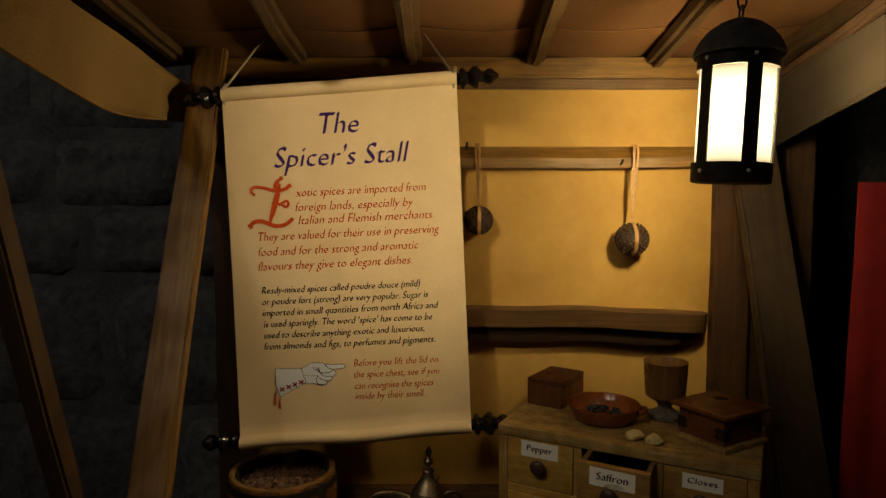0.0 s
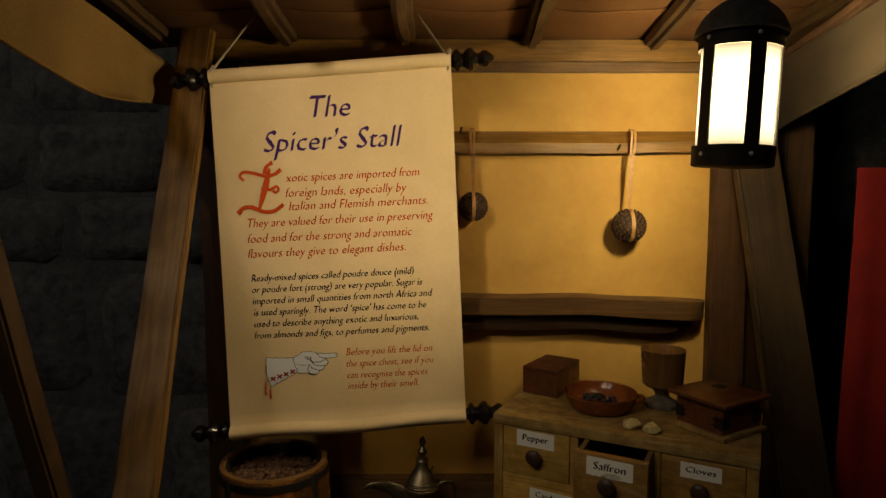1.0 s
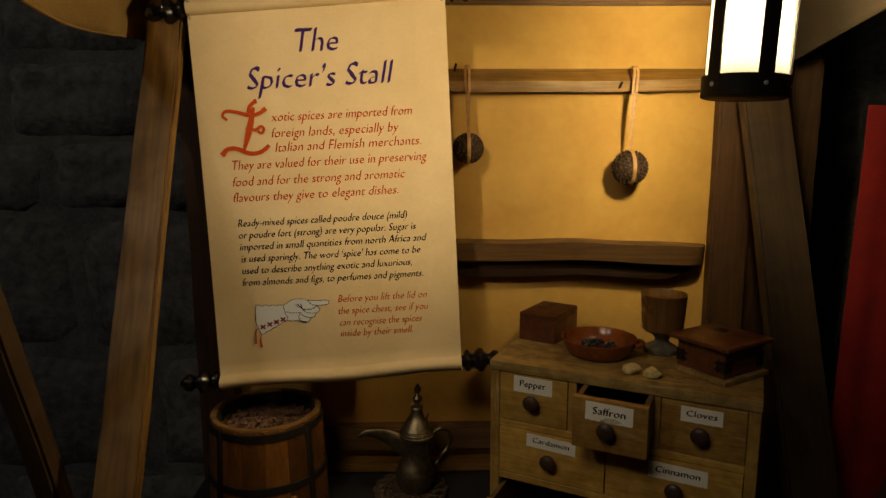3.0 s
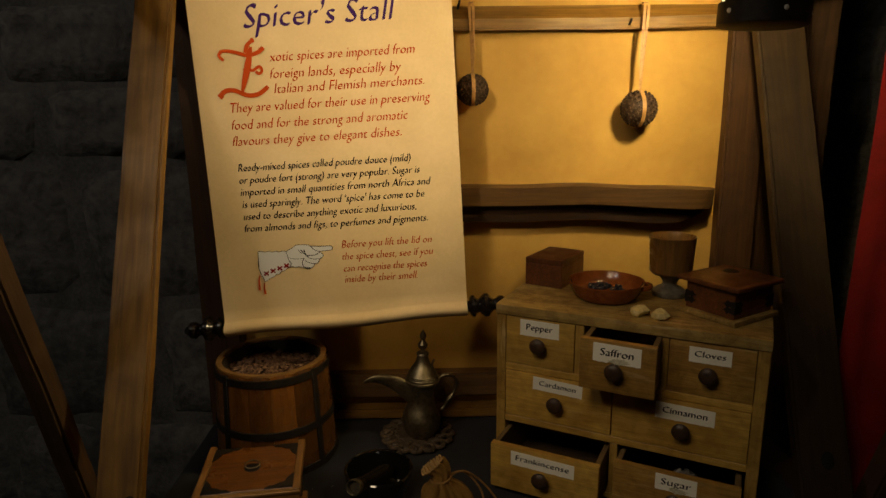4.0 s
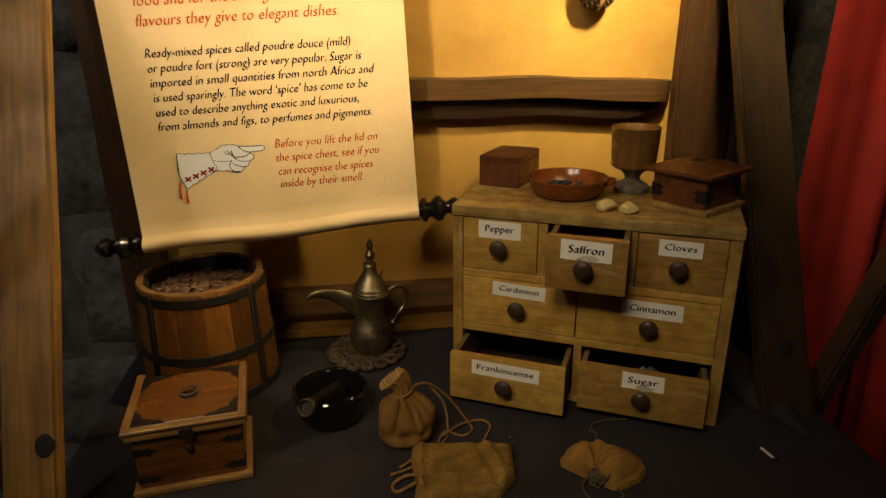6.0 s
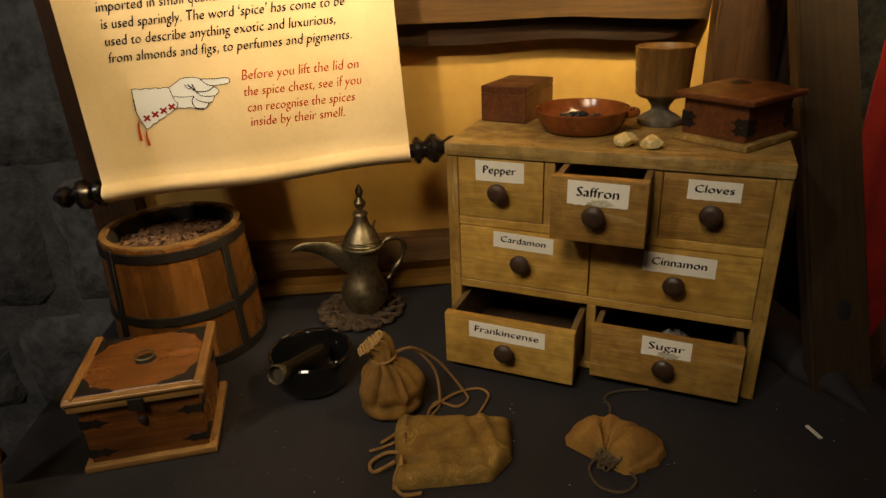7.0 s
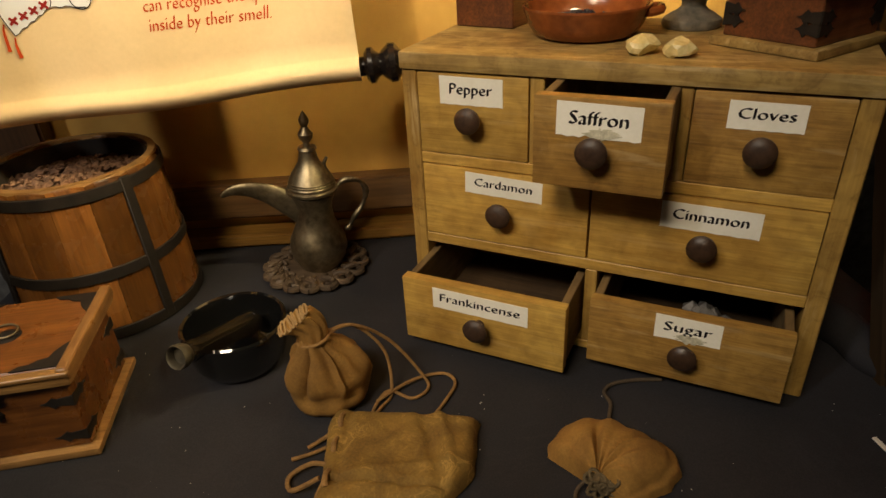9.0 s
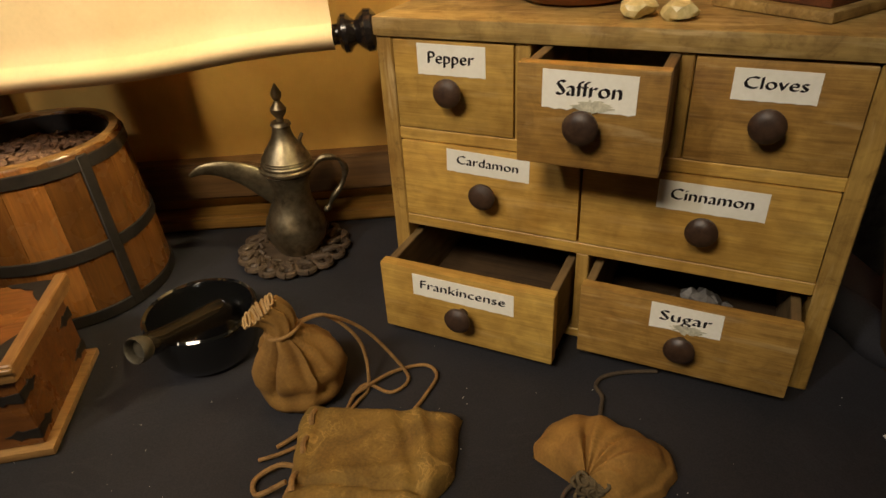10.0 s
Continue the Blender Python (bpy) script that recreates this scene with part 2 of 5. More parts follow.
GLOW, _nt, _b = material("glowing_bulb", 0.4)
_b.inputs["Base Color"].default_value = (0.9, 0.8, 0.6, 1)
_b.inputs["Emission Color"].default_value = (1.0, 0.78, 0.41, 1)
_b.inputs["Emission Strength"].default_value = LANTERN_GLOW
FROSTED, _nt, _b = material("frosted_lantern_pane", 0.5)
_b.inputs["Base Color"].default_value = (0.8, 0.72, 0.5, 1)
_b.inputs["Emission Color"].default_value = (1.0, 0.80, 0.44, 1)
_sep, _lev = _nt.nodes.new("ShaderNodeSeparateXYZ"), _nt.nodes.new("ShaderNodeMapRange")
_nt.links.new(coords(_nt, (1, 1, 1)), _sep.inputs["Vector"])
_glow = ramp(_nt, _lev.outputs["Result"], (0.0, (0.10,) * 3), (0.10, (0.55,) * 3), (0.3, (1.0,) * 3), (0.8, (0.9,) * 3), (0.93, (0.40,) * 3), (1.0, (0.06,) * 3))
_lev.inputs["From Min"].default_value, _lev.inputs["From Max"].default_value = 0.026, 0.172
_nt.links.new(_sep.outputs["Z"], _lev.inputs["Value"])
_times = _nt.nodes.new("ShaderNodeMath")
_times.operation, _times.inputs[1].default_value = "MULTIPLY", 3.6
_nt.links.new(_glow, _times.inputs[0])
_nt.links.new(_times.outputs[0], _b.inputs["Emission Strength"])

# ---- building helpers ----


def thing(name, at, label, category, group="", kind=""):
    ob = new(name)
    ob.empty_display_size = 0.03
    ob.matrix_world = at
    return tagged(ob, label, category, group, kind)


def smooth(me, angle=35):
    me.polygons.foreach_set("use_smooth", [True] * len(me.polygons))
    me.set_sharp_from_angle(angle=radians(angle))


def part(name, bm, mat, parent=None, label="", angle=35):
    if isinstance(bm, bpy.types.Mesh):
        me = bm
    else:
        me = bpy.data.meshes.new(name)
        bmesh.ops.recalc_face_normals(bm, faces=bm.faces)
        bm.to_mesh(me)
        bm.free()
        smooth(me, angle)
    if mat is not None and not me.materials:
        me.materials.append(mat)
    ob = new(name, me)
    ob.parent = parent
    if label:
        ob["label"] = label
    return ob


def setting(name, bm, mat, label, category):
    return tagged(part(name, bm, mat), label, category, kind="structure")


def box(x0, x1, y0, y1, z0, z1, bevel=0.0, bm=None, seg=1):
    own = bmesh.new()
    bmesh.ops.create_cube(own, size=1)
    for v in own.verts:
        v.co = Vector(((x0 + x1) / 2 + v.co.x * (x1 - x0), (y0 + y1) / 2 + v.co.y * (y1 - y0), (z0 + z1) / 2 + v.co.z * (z1 - z0)))
    if bevel:
        bmesh.ops.bevel(own, geom=own.edges[:], offset=bevel, segments=seg, affect="EDGES", profile=0.6)
    return join(own, bm)


def join(own, bm):
    if bm is None:
        return own
    me = bpy.data.meshes.new("tmp")
    own.to_mesh(me)
    own.free()
    bm.from_mesh(me)
    bpy.data.meshes.remove(me)
    return bm


def moved(bm, m):
    bmesh.ops.transform(bm, matrix=m, verts=bm.verts[:])
    return bm


def lathe(profile, seg=32, bm=None, shape=None):
    """A turned body round z: (radius, height) pairs; shape(angle, height) scales the radius."""
    own = bmesh.new()
    rings = []
    for r, z in profile:
        if r < 1e-5:
            rings.append([own.verts.new((0, 0, z))])
        else:
            rings.append([own.verts.new((r * (shape(a, z) if shape else 1) * math.cos(a), r * (shape(a, z) if shape else 1) * math.sin(a), z))
                          for a in (2 * math.pi * k / seg for k in range(seg))])
    for p, q in zip(rings, rings[1:]):
        for k in range(seg):
            n = (k + 1) % seg
            if len(p) == 1 and len(q) > 1:
                own.faces.new((p[0], q[k], q[n]))
            elif len(q) == 1 and len(p) > 1:
                own.faces.new((p[k], q[0], p[n]))
            elif len(p) > 1:
                own.faces.new((p[k], q[k], q[n], p[n]))
    return join(own, bm)


def glide(pts, n=8):
    """A smooth line through the points."""
    pts = [Vector(p) for p in pts]
    out = []
    for i in range(len(pts) - 1):
        p0, p1, p2, p3 = pts[max(i - 1, 0)], pts[i], pts[i + 1], pts[min(i + 2, len(pts) - 1)]
        for k in range(n):
            t = k / n
            out.append(0.5 * (2 * p1 + (p2 - p0) * t + (2 * p0 - 5 * p1 + 4 * p2 - p3) * t * t + (3 * p1 - p0 - 3 * p2 + p3) * t ** 3))
    return out + [pts[-1]]


def tube(pts, radius, seg=8, bm=None, flat=1.0, up=(0, 0, 1)):
    """A rod along pts; radius is a number or a function of 0..1; flat squeezes it across."""
    own = bmesh.new()
    rings, side = [], None
    for i, p in enumerate(pts):
        d = (pts[min(i + 1, len(pts) - 1)] - pts[max(i - 1, 0)]).normalized()
        ref = side if side is not None else (Vector(up) if abs(d.dot(Vector(up))) < 0.95 else Vector((1, 0, 0)))
        b = (ref - d * ref.dot(d)).normalized()
        side, c = b, d.cross(b)
        r = radius(i / max(len(pts) - 1, 1)) if callable(radius) else radius
        rings.append([own.verts.new(p + b * (r * flat * math.cos(a)) + c * (r * math.sin(a))) for a in (2 * math.pi * k / seg for k in range(seg))])
    for p, q in zip(rings, rings[1:]):
        for k in range(seg):
            own.faces.new((p[k], p[(k + 1) % seg], q[(k + 1) % seg], q[k]))
    own.faces.new(rings[0]), own.faces.new(rings[-1])
    return join(own, bm)


def rough_up(bm, amount, size, seed=0.0):
    for v in bm.verts:
        v.co += noise.noise_vector(v.co / size + Vector((seed, seed * 1.7, 0))) * amount
    return bm


def two_sided(bm, rows, back):
    """Faces over a grid of rows of points and over the same grid shifted by back, closed all round."""
    sides = [[[bm.verts.new(Vector(p) + off) for p in row] for row in rows] for off in (Vector((0, 0, 0)), Vector(back))]
    n, m = len(rows), len(rows[0])
    for g, flip in zip(sides, (False, True)):
        for i in range(n - 1):
            for k in range(m - 1):
                f = (g[i][k], g[i][k + 1], g[i + 1][k + 1], g[i + 1][k])
                bm.faces.new(f[::-1] if flip else f)
    a, b = sides
    edge = [(i, 0) for i in range(n)] + [(n - 1, k) for k in range(1, m)] + [(i, m - 1) for i in range(n - 2, -1, -1)] + [(0, k) for k in range(m - 2, 0, -1)]
    for (i, k), (j, q) in zip(edge, edge[1:] + edge[:1]):
        bm.faces.new((a[i][k], a[j][q], b[j][q], b[i][k]))
    bmesh.ops.recalc_face_normals(bm, faces=bm.faces)
    return bm


def outline(pts, thick=0.0006, bm=None, y=0.0):
    """A flat cut-out in the xz plane, facing -y."""
    own = bmesh.new()
    f = own.faces.new([own.verts.new((x, y, z)) for x, z in pts])
    ext = bmesh.ops.extrude_face_region(own, geom=[f])
    for v in ext["geom"]:
        if isinstance(v, bmesh.types.BMVert):
            v.co.y -= thick
    bmesh.ops.triangulate(own, faces=[f for f in own.faces if len(f.verts) > 4])
    return join(own, bm)


def lettering(text, width, size, slant=0.0, nib=0.055, angle=40.0, skew=0.0, fall=0.0, script=True):
    """Print in the xz plane, from x = 0, z = 0 as its baseline, as if written with a broad nib held at an angle:
    thinned letters laid side by side along the nib. script: small bodies, long bent ascenders and descenders."""
    cu = bpy.data.curves.new("print", "FONT")
    cu.body, cu.shear, cu.offset, cu.resolution_u = text, slant, -0.020, 2
    ob = new("print", cu)
    me = bpy.data.meshes.new_from_object(ob.evaluated_get(bpy.context.evaluated_depsgraph_get()))
    bpy.data.objects.remove(ob)
    co = np.zeros(len(me.vertices) * 3)
    me.vertices.foreach_get("co", co)
    co = co.reshape(-1, 3)
    x, y = co[:, 0].copy(), co[:, 1].copy()
    if script:
        body = 0.50
        over, under = np.maximum(y - body, 0), np.maximum(-y, 0)
        y = np.where(y > body, body * 0.86 + over * 1.35, np.where(y < 0, y * 1.25, y * 0.86))
        x = x + 1.1 * over ** 2 - 1.6 * under ** 2
    lo, hi = x.min(), x.max()
    wide = width / (hi - lo)
    flat = []
    for k in range(5):
        f = (k / 2.0 - 1.0) * nib / 2
        px, py = (x - lo) * wide + f * math.cos(math.radians(angle)) * size, (y + f * math.sin(math.radians(angle))) * size
        flat.append(np.stack([px + skew * py, np.full_like(px, 0.00001 * k), py - fall * px], 1))
    faces = [tuple(p.vertices) for p in me.polygons]
    n = len(co)
    out = bpy.data.meshes.new("print")
    out.from_pydata(np.concatenate(flat).tolist(), [], [tuple(v + n * k for v in f) for k in range(5) for f in faces])
    bpy.data.meshes.remove(me)
    out.update()
    return out


TABLE = 0.863

# ---- the room ----
setting("floor", box(-3, 3, -3.5, 2.3, -0.1, 0), FLOOR_STONE, "dark flagstone floor of the gallery", "floor")
setting("ceiling", box(-3, 3, -3.5, 2.3, 3.0, 3.1), PAINT_DARK, "dark painted gallery ceiling", "ceiling")
setting("wall_south", box(-3, 3, -3.6, -3.5, 0, 3.0), PAINT_DARK, "dark painted gallery wall", "wall")
setting("wall_east", box(3, 3.1, -3.5, 2.3, 0, 3.0), PAINT_DARK, "dark painted gallery wall", "wall")
setting("wall_west", box(-3.1, -3, -3.5, 2.3, 0, 3.0), PAINT_DARK, "dark painted gallery wall", "wall")

# rough stone wall behind the stall: a mortar bed with separate stones on it
STONE_Y = 1.37
stone_wall = setting("wall_north", box(-3, 0.60, STONE_Y + 0.012, STONE_Y + 0.2, 0, 3.0), MORTAR_JOINT,
                     "dark rough stone wall with deep mortar joints", "wall")
recess = setting("wall_recess", box(0.60, 3, STONE_Y + 0.612, STONE_Y + 0.8, 0, 3.0), MORTAR_JOINT, "dark stone wall at the back of a recess", "wall")
rng = random.Random(7)


def stone_mesh(w, h, seed):
    bm = bmesh.new()
    bmesh.ops.create_grid(bm, x_segments=7, y_segments=6, size=0.5)
    for v in bm.verts:
        x, y = v.co.x * 2, v.co.y * 2
        edge = max(abs(x), abs(y))
        bulge = 0.012 * (1 - edge ** 14) + 0.016 * noise.noise(Vector((x * 1.6 + seed, y * 1.6, seed)))
        wob = 0.018 * noise.noise(Vector((x * 1.2, y * 1.2, seed + 9)))
        pull = 1 - 0.06 * (x * x * y * y)
        v.co = Vector((x * w / 2 * pull + wob, -bulge if edge < 0.99 else 0.02, y * h / 2 * pull + wob * 0.7))
    me = bpy.data.meshes.new("stone")
    bm.to_mesh(me)
    bm.free()
    smooth(me, 60)
    me.materials.append(STONE)
    return me


courses = [0.30, 0.56, 0.79, 1.073, 1.378, 1.533, 1.70, 1.92, 2.2, 2.5]
for z0, z1 in zip(courses, courses[1:]):
    x = -1.62 + rng.uniform(-0.1, 0.1)
    while x < 1.5:
        w = rng.uniform(0.24, 0.44)
        if z0 in (1.073, 1.533, 0.56) and x + 0.12 < -0.757 < x + w + 0.1:
            w = -0.757 - x
        if not -0.30 < x + w / 2 < 0.70 or x > 0.5:
            part("stone", stone_mesh(w - 0.004, z1 - z0 - 0.005, rng.uniform(0, 50)), None, recess if x > 0.5 else stone_wall).location = (x + w / 2 + (0.12 if x > 0.5 else 0), STONE_Y + (0.6 if x > 0.5 else 0), (z0 + z1) / 2)
        x += w

# ---- the stall's frame ----
stall_wall = setting("wall_stall", box(-0.445, 0.548, 1.262, 1.30, 0.0, 1.79), PLASTER, "ochre yellow plastered back wall of the stall", "wall")


def timber(name, a, b, w, d, mat, label, category="post", bevel=0.004, wob=0.002, group=""):
    """A squared timber from a to b; its long axis is its own z."""
    a, b = Vector(a), Vector(b)
    h = (b - a).length
    ob = thing(name, Matrix.Translation(a) @ (b - a).to_track_quat("Z", "Y").to_matrix().to_4x4(), label, category, group)
    bm = bmesh.new()
    bmesh.ops.create_cube(bm, size=1)
    bmesh.ops.subdivide_edges(bm, edges=[e for e in bm.edges if abs(e.verts[0].co.z - e.verts[1].co.z) > 0.5], cuts=14)
    for v in bm.verts:
        v.co = Vector((v.co.x * w, v.co.y * d, (v.co.z + 0.5) * h))
    bmesh.ops.bevel(bm, geom=[e for e in bm.edges if len(e.link_faces) == 2 and e.calc_face_angle() > 0.5], offset=bevel, segments=2, affect="EDGES")
    rough_up(bm, wob, 0.12, a.x * 13 + a.y * 7)
    part("timber", bm, mat, ob)
    return ob


# crossed trestle legs at both sides: one leans back under the beam, the other forward
def peg_hole(parent, x, z):
    bm = lathe([(0.0, -0.0138), (0.0085, -0.0138), (0.0100, -0.0130), (0.0100, 0.0130), (0.0085, 0.0138), (0.0, 0.0138)], 20)
    moved(bm, pose(x, 0, z, 90) @ Matrix.Diagonal((1.0, 1.35, 1.0, 1.0)))
    part("bolt_hole", bm, HOLE, parent, "dark round bolt hole")


HOLE = plain("hole_shadow", (0.008, 0.006, 0.005), 0.9)
leg = timber("trestle_leg", (-0.410, 0.36, 0.06), (-0.445, 1.215, 1.86), 0.058, 0.024, OAK, "pale oak trestle leg leaning back, bolt hole low down", "post", group="trestle legs")
peg_hole(leg, -0.016, 1.010)
# same oak as the left leg; its shade is put into the colour
leg = timber("trestle_leg", (0.574, 0.55, 0.06), (0.581, 1.25, 1.86), 0.080, 0.024, OAK_SHADED, "oak trestle leg leaning back beside the table", "post", group="trestle legs")
peg_hole(leg, -0.0035, 0.958)
timber("trestle_leg", (-0.545, 1.17, 0.05), (-0.520, 0.60, 1.86), 0.030, 0.036, DARK_Z, "dark brown trestle leg leaning forward", "post", group="trestle legs")
timber("trestle_leg", (0.672, 1.17, 0.05), (0.682, 0.60, 1.86), 0.030, 0.038, DARK_Z, "dark brown trestle leg leaning forward", "post", group="trestle legs")

timber("corner_post", (-0.425, 1.245, 0.0), (-0.425, 1.245, 1.79), 0.075, 0.032, OAKRED, "brown upright post at the plastered wall's end", "post", group="corner posts")
timber("corner_post", (0.583, 1.262, 0.0), (0.583, 1.262, 1.79), 0.072, 0.05, OAKRED, "brown upright post at the plastered wall's end", "post", group="corner posts")
timber("side_board", (0.655, 1.30, 0.0), (0.655, 1.30, 1.79), 0.075, 0.018, OAKRED, "brown board closing the gap behind the trestle leg", "board")
timber("dark_upright", (0.735, 1.30, 0.0), (0.735, 1.30, 2.2), 0.06, 0.05, DARK_Z, "near-black upright post beside the red cloth", "post")


def lying(name, x0, x1, y, z, h, d, mat, label, category, wob=0.0025, bevel=0.004, slope=0.0):
    """A timber along x, its front face at y and its lower edge at z; slope lays its upper front back."""
    ob = thing(name, pose(x0, y, z), label, category)
    bm = bmesh.new()
    bmesh.ops.create_cube(bm, size=1)
    bmesh.ops.subdivide_edges(bm, edges=[e for e in bm.edges if abs(e.verts[0].co.x - e.verts[1].co.x) > 0.5], cuts=20)
    for v in bm.verts:
        v.co = Vector(((v.co.x + 0.5) * (x1 - x0), (v.co.y + 0.5) * d, (v.co.z + 0.5) * h))
    bmesh.ops.bevel(bm, geom=[e for e in bm.edges if len(e.link_faces) == 2 and e.calc_face_angle() > 0.5], offset=bevel, segments=2, affect="EDGES")
    if slope:
        bmesh.ops.bisect_plane(bm, geom=bm.verts[:] + bm.edges[:] + bm.faces[:], plane_co=(0, 0, h * 0.45), plane_no=(0, 0, 1))
    for v in bm.verts:
        if slope and v.co.z > h * 0.45 and v.co.y < d * 0.5:
            v.co.y += slope * (v.co.z / h - 0.45) / 0.55
        n = noise.noise(Vector((v.co.x * 5, z * 3, 2)))
        if v.co.y < d * 0.8:
            v.co.z += wob * n
            v.co.y += wob * noise.noise(Vector((v.co.x * 6, z * 7, 5)))
    part("board", bm, mat, ob)
    return ob


lying("beam_batten", -0.38, 0.545, 1.247, 1.773, 0.0195, 0.015, DARK_X, "narrow dark batten under the cross beam", "batten")
lying("cross_beam", -0.50, 0.68, 1.236, 1.793, 0.040, 0.06, OAK_X, "oak cross beam carrying the rafters", "beam")
lying("peg_rail", -0.385, 0.546, 1.230, 1.617, 0.043, 0.032, OAK_X, "pale oak peg rail on the plastered wall", "rail", 0.004, 0.003, 0.024)
lying("sill_beam", -0.385, 0.546, 1.232, 0.905, 0.052, 0.03, DARK_X, "dark brown beam along the wall's foot", "beam")
lying("back_board", -0.36, 0.56, 1.222, TABLE, 0.02, 0.04, OAK_X, "pale board between table cloth and wall", "board", 0.002)


def wall_shelf():
    ob = thing("wall_shelf", pose(0, 1.262, 1.264), "thick brown shelf with a rounded end over a wavy apron", "shelf")
    n = 48
    # the apron's near-black colour stands in for the shade under the board
    for name, x1, deep, low0, high0, mat, label in (("board", 0.540, 0.058, 0.036, 0.071, DARK_X, ""), ("apron", 0.528, 0.036, 0.0, 0.0355, SHADED_APRON, "wavy apron under the shelf, near-black to stand for shade")):
        bm = bmesh.new()
        top, low = [], []
        for k in range(n + 1):
            x = -0.385 + (x1 + 0.385) * k / n
            d = deep
            if x > x1 - 0.05:
                d = deep * math.sqrt(max(1 - ((x - x1 + 0.05) / 0.0515) ** 2, 0.04))
            wave = 0.004 * math.sin(x * 9.0) + 0.0025 * math.sin(x * 23 + 1)
            sag = -0.012 * max(x - 0.30, 0) / 0.24
            under = low0 + (wave if name == "apron" else 0.3 * wave) + (sag if name == "board" else 0.02 * max(x - 0.46, 0) / 0.07)
            top.append([bm.verts.new((x, y, high0 + sag + 0.001 * math.sin(x * 30))) for y in (0, -d)])
            low.append([bm.verts.new((x, y, under)) for y in (0, -d + 0.004)])
        for a in range(n):
            bm.faces.new((top[a][0], top[a][1], top[a + 1][1], top[a + 1][0]))
            bm.faces.new((low[a][0], low[a + 1][0], low[a + 1][1], low[a][1]))
            bm.faces.new((top[a][1], low[a][1], low[a + 1][1], top[a + 1][1]))
        bm.faces.new((top[0][0], top[0][1], low[0][1], low[0][0]))
        bm.faces.new((top[n][0], low[n][0], low[n][1], top[n][1]))
        bmesh.ops.bevel(bm, geom=[e for e in bm.edges if len(e.link_faces) == 2 and e.calc_face_angle() > 0.9], offset=0.003, segments=2, affect="EDGES")
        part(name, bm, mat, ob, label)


wall_shelf()

# rafters rise towards the front; canvas lies over them
SLOPE = math.tan(radians(9))
for x, dx in ((-0.515, -0.03), (-0.285, -0.01), (-0.057, 0.0), (0.176, 0.0), (0.415, 0.012), (0.65, 0.03)):
    timber("rafter", (x, 1.228, 1.826), (x + dx * 0.5, 0.80, 1.826 + 0.428 * SLOPE), 0.034, 0.036, OAK_Z2, "round-edged oak rafter under the canvas roof", "rafter", 0.010, 0.008, "roof rafters")

roof = thing("canvas_roof", pose(0, 0, 0), "orange-brown canvas awning sagging between rafters", "awning")
bm = bmesh.new()
NX, NY = 72, 24
grid = [[((x, y, 1.846 + (1.228 - y) * SLOPE - 0.010 * abs(math.sin((x + 0.057) / 0.2325 * math.pi)) + 0.006 * noise.noise(Vector((x * 7, y * 9, 0)))))
         for y in (1.30 - 0.47 * j / NY for j in range(NY + 1))] for x in (-0.60 + 1.34 * i / NX for i in range(NX + 1))]
two_sided(bm, grid, (0, 0, 0.002))
part("canvas", bm, ROOF_CLOTH, roof, angle=80)
for y in (1.13, 0.98):
    bm = box(-0.6, 0.74, y - 0.012, y + 0.012, -0.001, 0.001)
    bmesh.ops.subdivide_edges(bm, edges=[e for e in bm.edges if abs(e.verts[0].co.x - e.verts[1].co.x) > 0.5], cuts=70)
    for v in bm.verts:
        v.co.z += 1.8435 + (1.228 - v.co.y) * SLOPE - 0.010 * abs(math.sin((v.co.x + 0.057) / 0.2325 * math.pi)) + 0.006 * noise.noise(Vector((v.co.x * 7, v.co.y * 9, 0)))
    part("seam", bm, ROOF_CLOTH, roof)


def valance(x, lean, top0, top1, low0, low1, belly, mat, label):
    """A strip of canvas hanging along the side of the awning, from the back to the front."""
    ob = thing("canvas_valance", pose(x, 0, 0), label, "awning", "side valances")
    bm = bmesh.new()
    n, m = 36, 8
    rows = []
    for i in range(n + 1):
        t = i / n
        y = 1.226 - 0.646 * t
        top, low = top0 + (top1 - top0) * t, low0 + (low1 - low0) * t - belly * math.sin(math.pi * min(t * 1.1, 1)) ** 1.3
        rows.append([((lean * (k / m) + 0.010 * noise.noise(Vector((y * 6, k * 0.35, x))), y, top + (low - top) * k / m)) for k in range(m + 1)])
    hem = [Vector(r[-1]) for r in rows]
    two_sided(bm, rows, (0.0025, 0, 0))
    part("canvas", bm, mat, ob, angle=80)
    part("hem", tube(hem, 0.0035, 6, None, 0.6), mat, ob, "rolled canvas hem")
    return ob


valance(-0.50, -0.01, 1.772, 1.845, 1.706, 1.740, 0.032, CANVAS, "ochre canvas valance hanging along the awning's side")
# the right one is in shade by its canvas colour
valance(0.625, 0.02, 1.758, 1.868, 1.652, 1.785, 0.0, CANVAS_SHADED, "canvas valance hanging along the awning's side, coloured darker as shade")
timber("side_rail", (0.634, 1.215, 1.772), (0.634, 0.58, 1.892), 0.020, 0.022, DARK_Z, "weathered pole along the awning's side", "rail", 0.006, 0.003)

# red hanging beside the stall
drape = thing("red_hanging", pose(0, 0, 0), "plain bright red cloth hanging beside the stall", "cloth")
bm = bmesh.new()
rows = []
for i in range(61):
    x = 0.775 + 0.75 * i / 60
    rows.append([(x - 0.008 * (1 - z / 1.585) + 0.004 * math.sin(z * 5), 1.16 + min((x - 0.775) / 0.16, 1) * (0.013 * math.sin(x * 38 + 0.5 * math.sin(z * 2)) + 0.006 * math.sin(x * 91 + z * 1.5)), z) for z in (1.585 * k / 20 for k in range(21))])
two_sided(bm, rows, (0, 0.003, 0))
part("cloth", bm, RED_CLOTH, drape, angle=80)
bm = bmesh.new()
